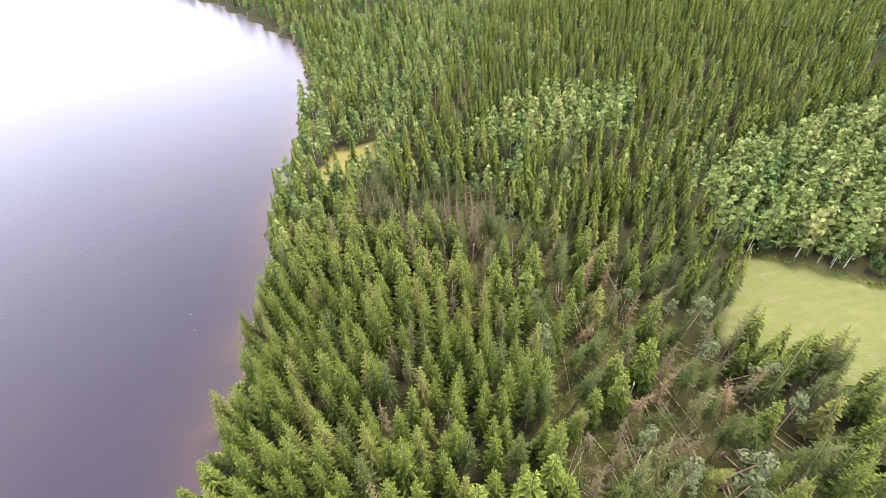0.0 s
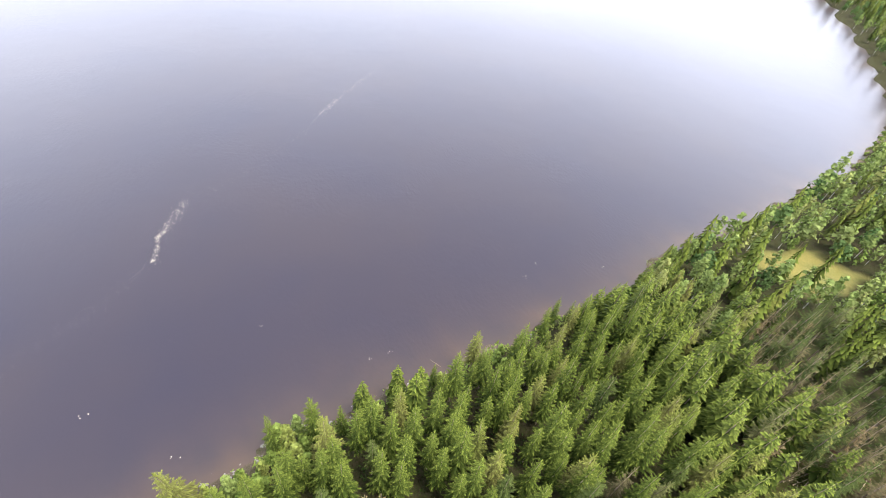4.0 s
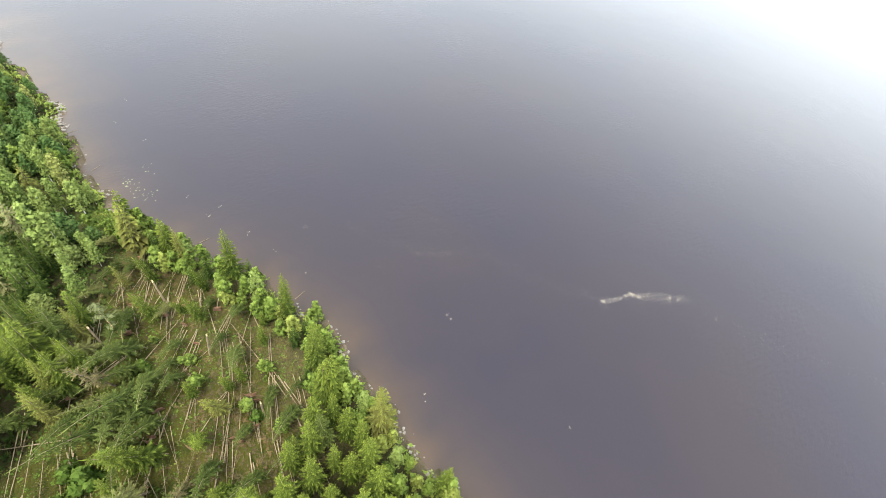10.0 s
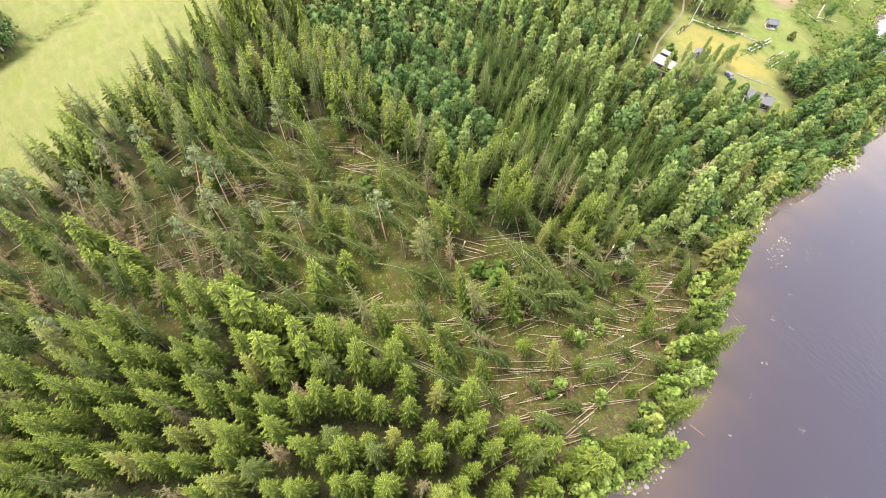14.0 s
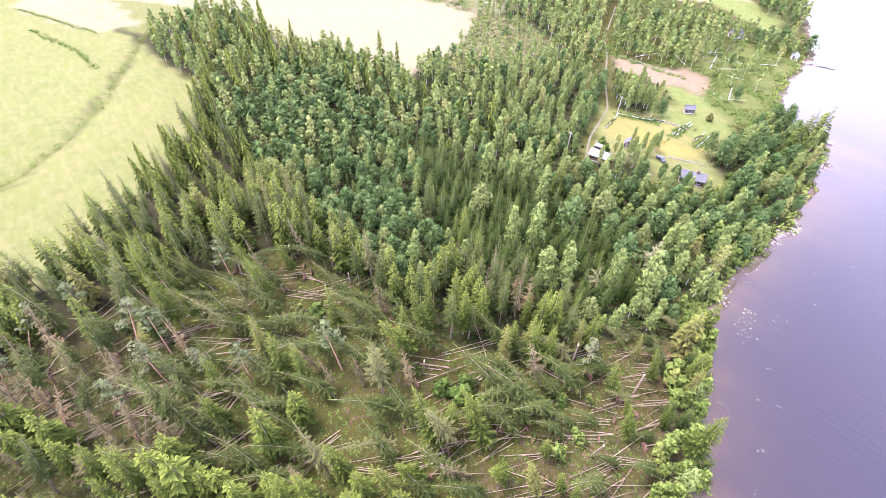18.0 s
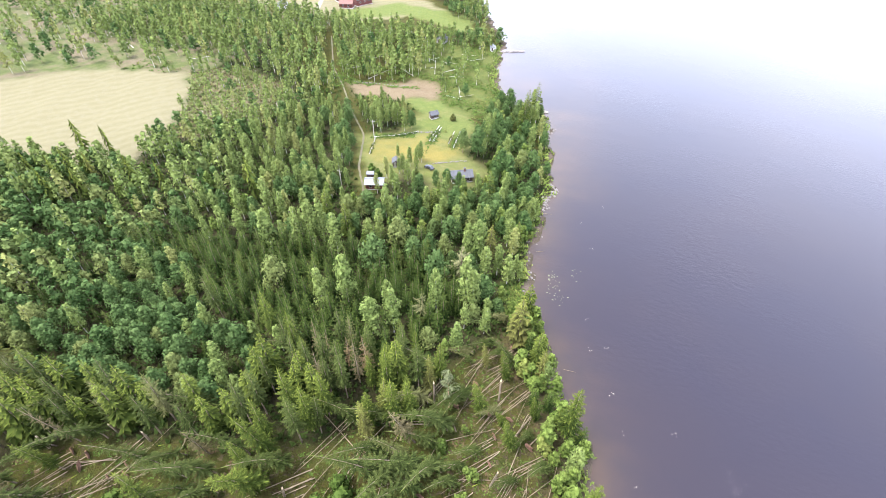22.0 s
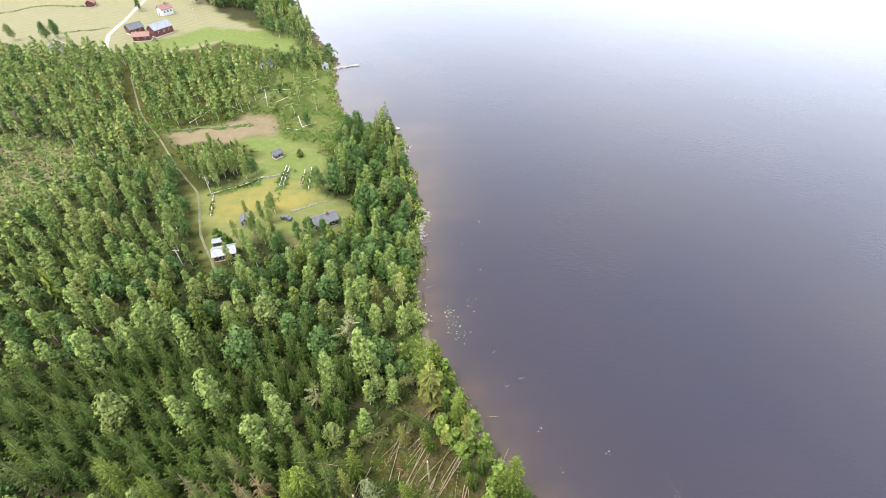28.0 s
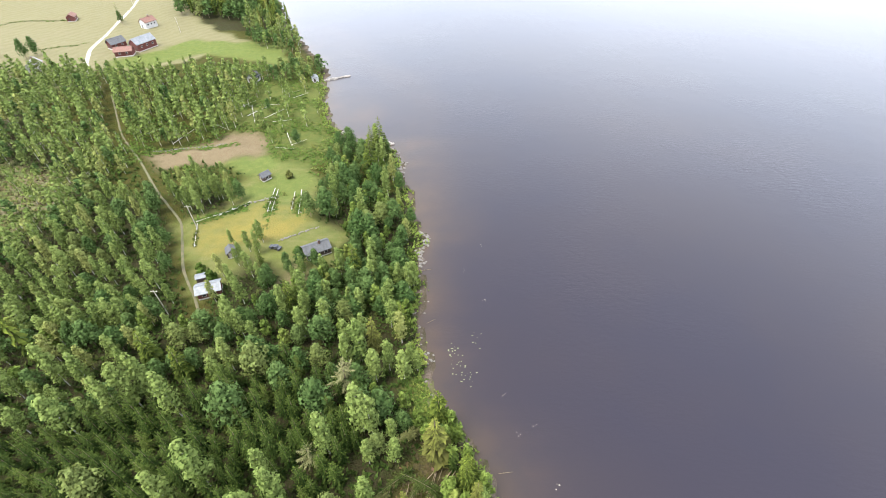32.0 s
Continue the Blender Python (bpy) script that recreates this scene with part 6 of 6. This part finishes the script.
brush = [(-63 + 13.5 * u + ry.normal(0, 1.0), 190 + 8.6 * u + ry.normal(0, 1.0)) for u in ry.random(40)] + [(-102 + 36 * u + ry.normal(0, 1), 239 + 7.5 * u + ry.normal(0, 1)) for u in ry.random(50)] + [(-38.5 + ry.normal(0, 1.3), 201 + ry.normal(0, 3.5)) for _ in range(30)] + [(-28.3 + ry.normal(0, 0.9), 199.5 + ry.normal(0, 3.5)) for _ in range(20)]
stuff_blades("brush_rows", "rows of cut branches along the lawn and soil", "brush", brush, M_BUSH, 0.9, 8, 0.8, 12, 0.7)

for i, (kind, x, y, s) in enumerate(((BIRCH, -41, 167.1, 0.46), (BIRCH, -46.2, 177.6, 0.41), (BIRCH, -37.9, 179.4, 0.44), (BIRCH, -36.1, 173.2, 0.59), (BIRCH, -39.4, 174.1, 0.55), (LEAFY, -20.7, 166.6, 0.63), (LEAFY, -25.6, 167.4, 0.44), (BIRCH, -19, 162.3, 0.59), (LEAFY, -22.6, 192.2, 0.85), (BIRCH, -55.5, 206.6, 0.66), (BIRCH, -59.7, 203.9, 0.66), (BIRCH, -63.3, 208.4, 0.66), (BIRCH, -67.8, 212.1, 0.66), (BIRCH, -59.2, 213.1, 0.66), (BIRCH, -74.5, 210.2, 0.66), (BIRCH, -65.6, 202, 0.66), (BIRCH, -77.9, 206.7, 0.66), (BIRCH, -72.5, 218, 0.66), (LEAFY, -51.2, 203.8, 0.7),
                                     (BIRCH, -69.2, 206.4, 0.66), (BIRCH, -72.3, 200.9, 0.66), (BIRCH, -53.6, 201, 0.66), (BIRCH, -44, 161.8, 0.59), (BIRCH, -39.1, 156.7, 0.63), (BIRCH, -35.1, 162, 0.67), (SPRUCE, -33.6, 167.2, 0.44), (LEAFY, -29.4, 160.3, 0.59), (SPRUCE, -204.3, 425.5, 0.6), (LEAFY, -208.1, 431, 0.6), (LEAFY, -231.2, 358.2, 0.9), (LEAFY, -255.2, 360, 0.8), (LEAFY, -227.9, 363.8, 0.9), (BIRCH, -36.2, 178.5, 0.59), (BIRCH, -40.2, 168.9, 0.52), (BIRCH, -43, 151.5, 0.55), (LEAFY, -29.1, 142.5, 0.59), (BIRCH, -21.4, 159.7, 0.44), (LEAFY, -15.8, 166.6, 0.63), (LEAFY, 0.5, 178.1, 1.0), (LEAFY, -2.7, 178.9, 1.1), (LEAFY, -15.9, 192.1, 1.0), (LEAFY, -11.9, 209.2, 1.0), (BIRCH, -14.3, 200.2, 0.9), (BIRCH, -31, 158.6, 0.59), (LEAFY, -23.9, 163.9, 0.44),
                                     (LEAFY, -212.6, -32.5, 0.35))):
    kind.plant(x, y, s, i * 1.7, i, group="single trees round the lawns", label="single " + kind.label)


for i, (x, y, s) in enumerate(((0.2, 121.5, 1.15), (-5.2, 103, 0.8))):
    PALE.plant(x, y, s, i * 1.3, i, group="withered spruces")
for i, (kind, x, y, s) in enumerate(((BIRCH, 7.4, 109.9, 1.0), (BIRCH, -2, 105.6, 1.05), (BIRCH, -49.6, 117.8, 1.1), (BIRCH, -47.2, 120.5, 1.05), (BIRCH, -52.7, 115.1, 1.0), (BIRCH, -70.3, 123.8, 1.0), (BIRCH, 2.6, 130.7, 1.05), (BIRCH, -31.8, 94.4, 1.0),
                                     (LEAFY, -332.9, 583, 0.8), (LEAFY, -347.8, 597.2, 0.7), (SPRUCE, -340.6, 596.3, 0.5), (LEAFY, -463, 588, 0.7), (LEAFY, -430.5, 535.5, 0.7), (LEAFY, -478.2, 638.2, 0.7), (LEAFY, -546.4, 681.9, 0.7), (LEAFY, -497, 621.9, 0.6), (LEAFY, -601.3, 729, 0.8), (LEAFY, -613.1, 707.1, 0.8))):
    kind.plant(x, y, s, i * 2.1, i, group="single trees in field and wood", label="tall single " + kind.label)


def broken_stem(x, y, tall, lean, way):
    """A snapped trunk with a splintered pale top."""
    top = new("snapped_trunk")
    top.matrix_basis = Matrix.Translation((x, y, float(height(x, y)) - 0.2)) @ Matrix.Rotation(way, 4, "Z") @ Matrix.Rotation(lean, 4, "Y")
    v, f = ring_trunk(tall, 0.27, 0.19, 7, 2, 0.0, 0.0)
    new("stem", mesh_from("stem", v, f, M_LOG, True)).parent = top
    rng = np.random.default_rng(int(abs(x * 7 + y)))
    bm = bmesh.new()
    for k in range(6):
        a = k * 1.05
        q = [bm.verts.new((0.19 * math.cos(a + d), 0.19 * math.sin(a + d), tall - 0.1)) for d in (-0.5, 0.5)] + [bm.verts.new((0, 0, tall - 0.1)), bm.verts.new((0.13 * math.cos(a), 0.13 * math.sin(a), tall + rng.uniform(0.3, 1.3)))]
        bm.faces.new((q[0], q[1], q[3]))
        bm.faces.new((q[1], q[2], q[3]))
        bm.faces.new((q[2], q[0], q[3]))
    part("splintered_top", bm, M_WOOD, top)
    tagged(top, "snapped spruce trunk with pale splintered top", "broken tree", "snapped trunks")


rs = np.random.default_rng(91)
for x, y in ((-56, 46), (-48, 47), (-67, 38), (-64.1, 4.2), (-55.2, 26.6), (-13.4, 47.5), (7.8, 78.6), (-33.2, -73.3), (-28.3, -92.3), (-20.8, -84), (-39, -63.5), (-43.8, -41.4), (-47.7, -26.8), (-9.5, -87.3), (29.9, 45), (25.7, 64.8), (11.3, 37.2), (-31.8, 30.6), (-19.9, 12.4), (-70.1, 23.6), (-49.8, -11.7), (22.2, 85.2)):
    broken_stem(x, y, rs.uniform(3, 9), abs(rs.normal(0, 0.12)), rs.random() * 6.28)
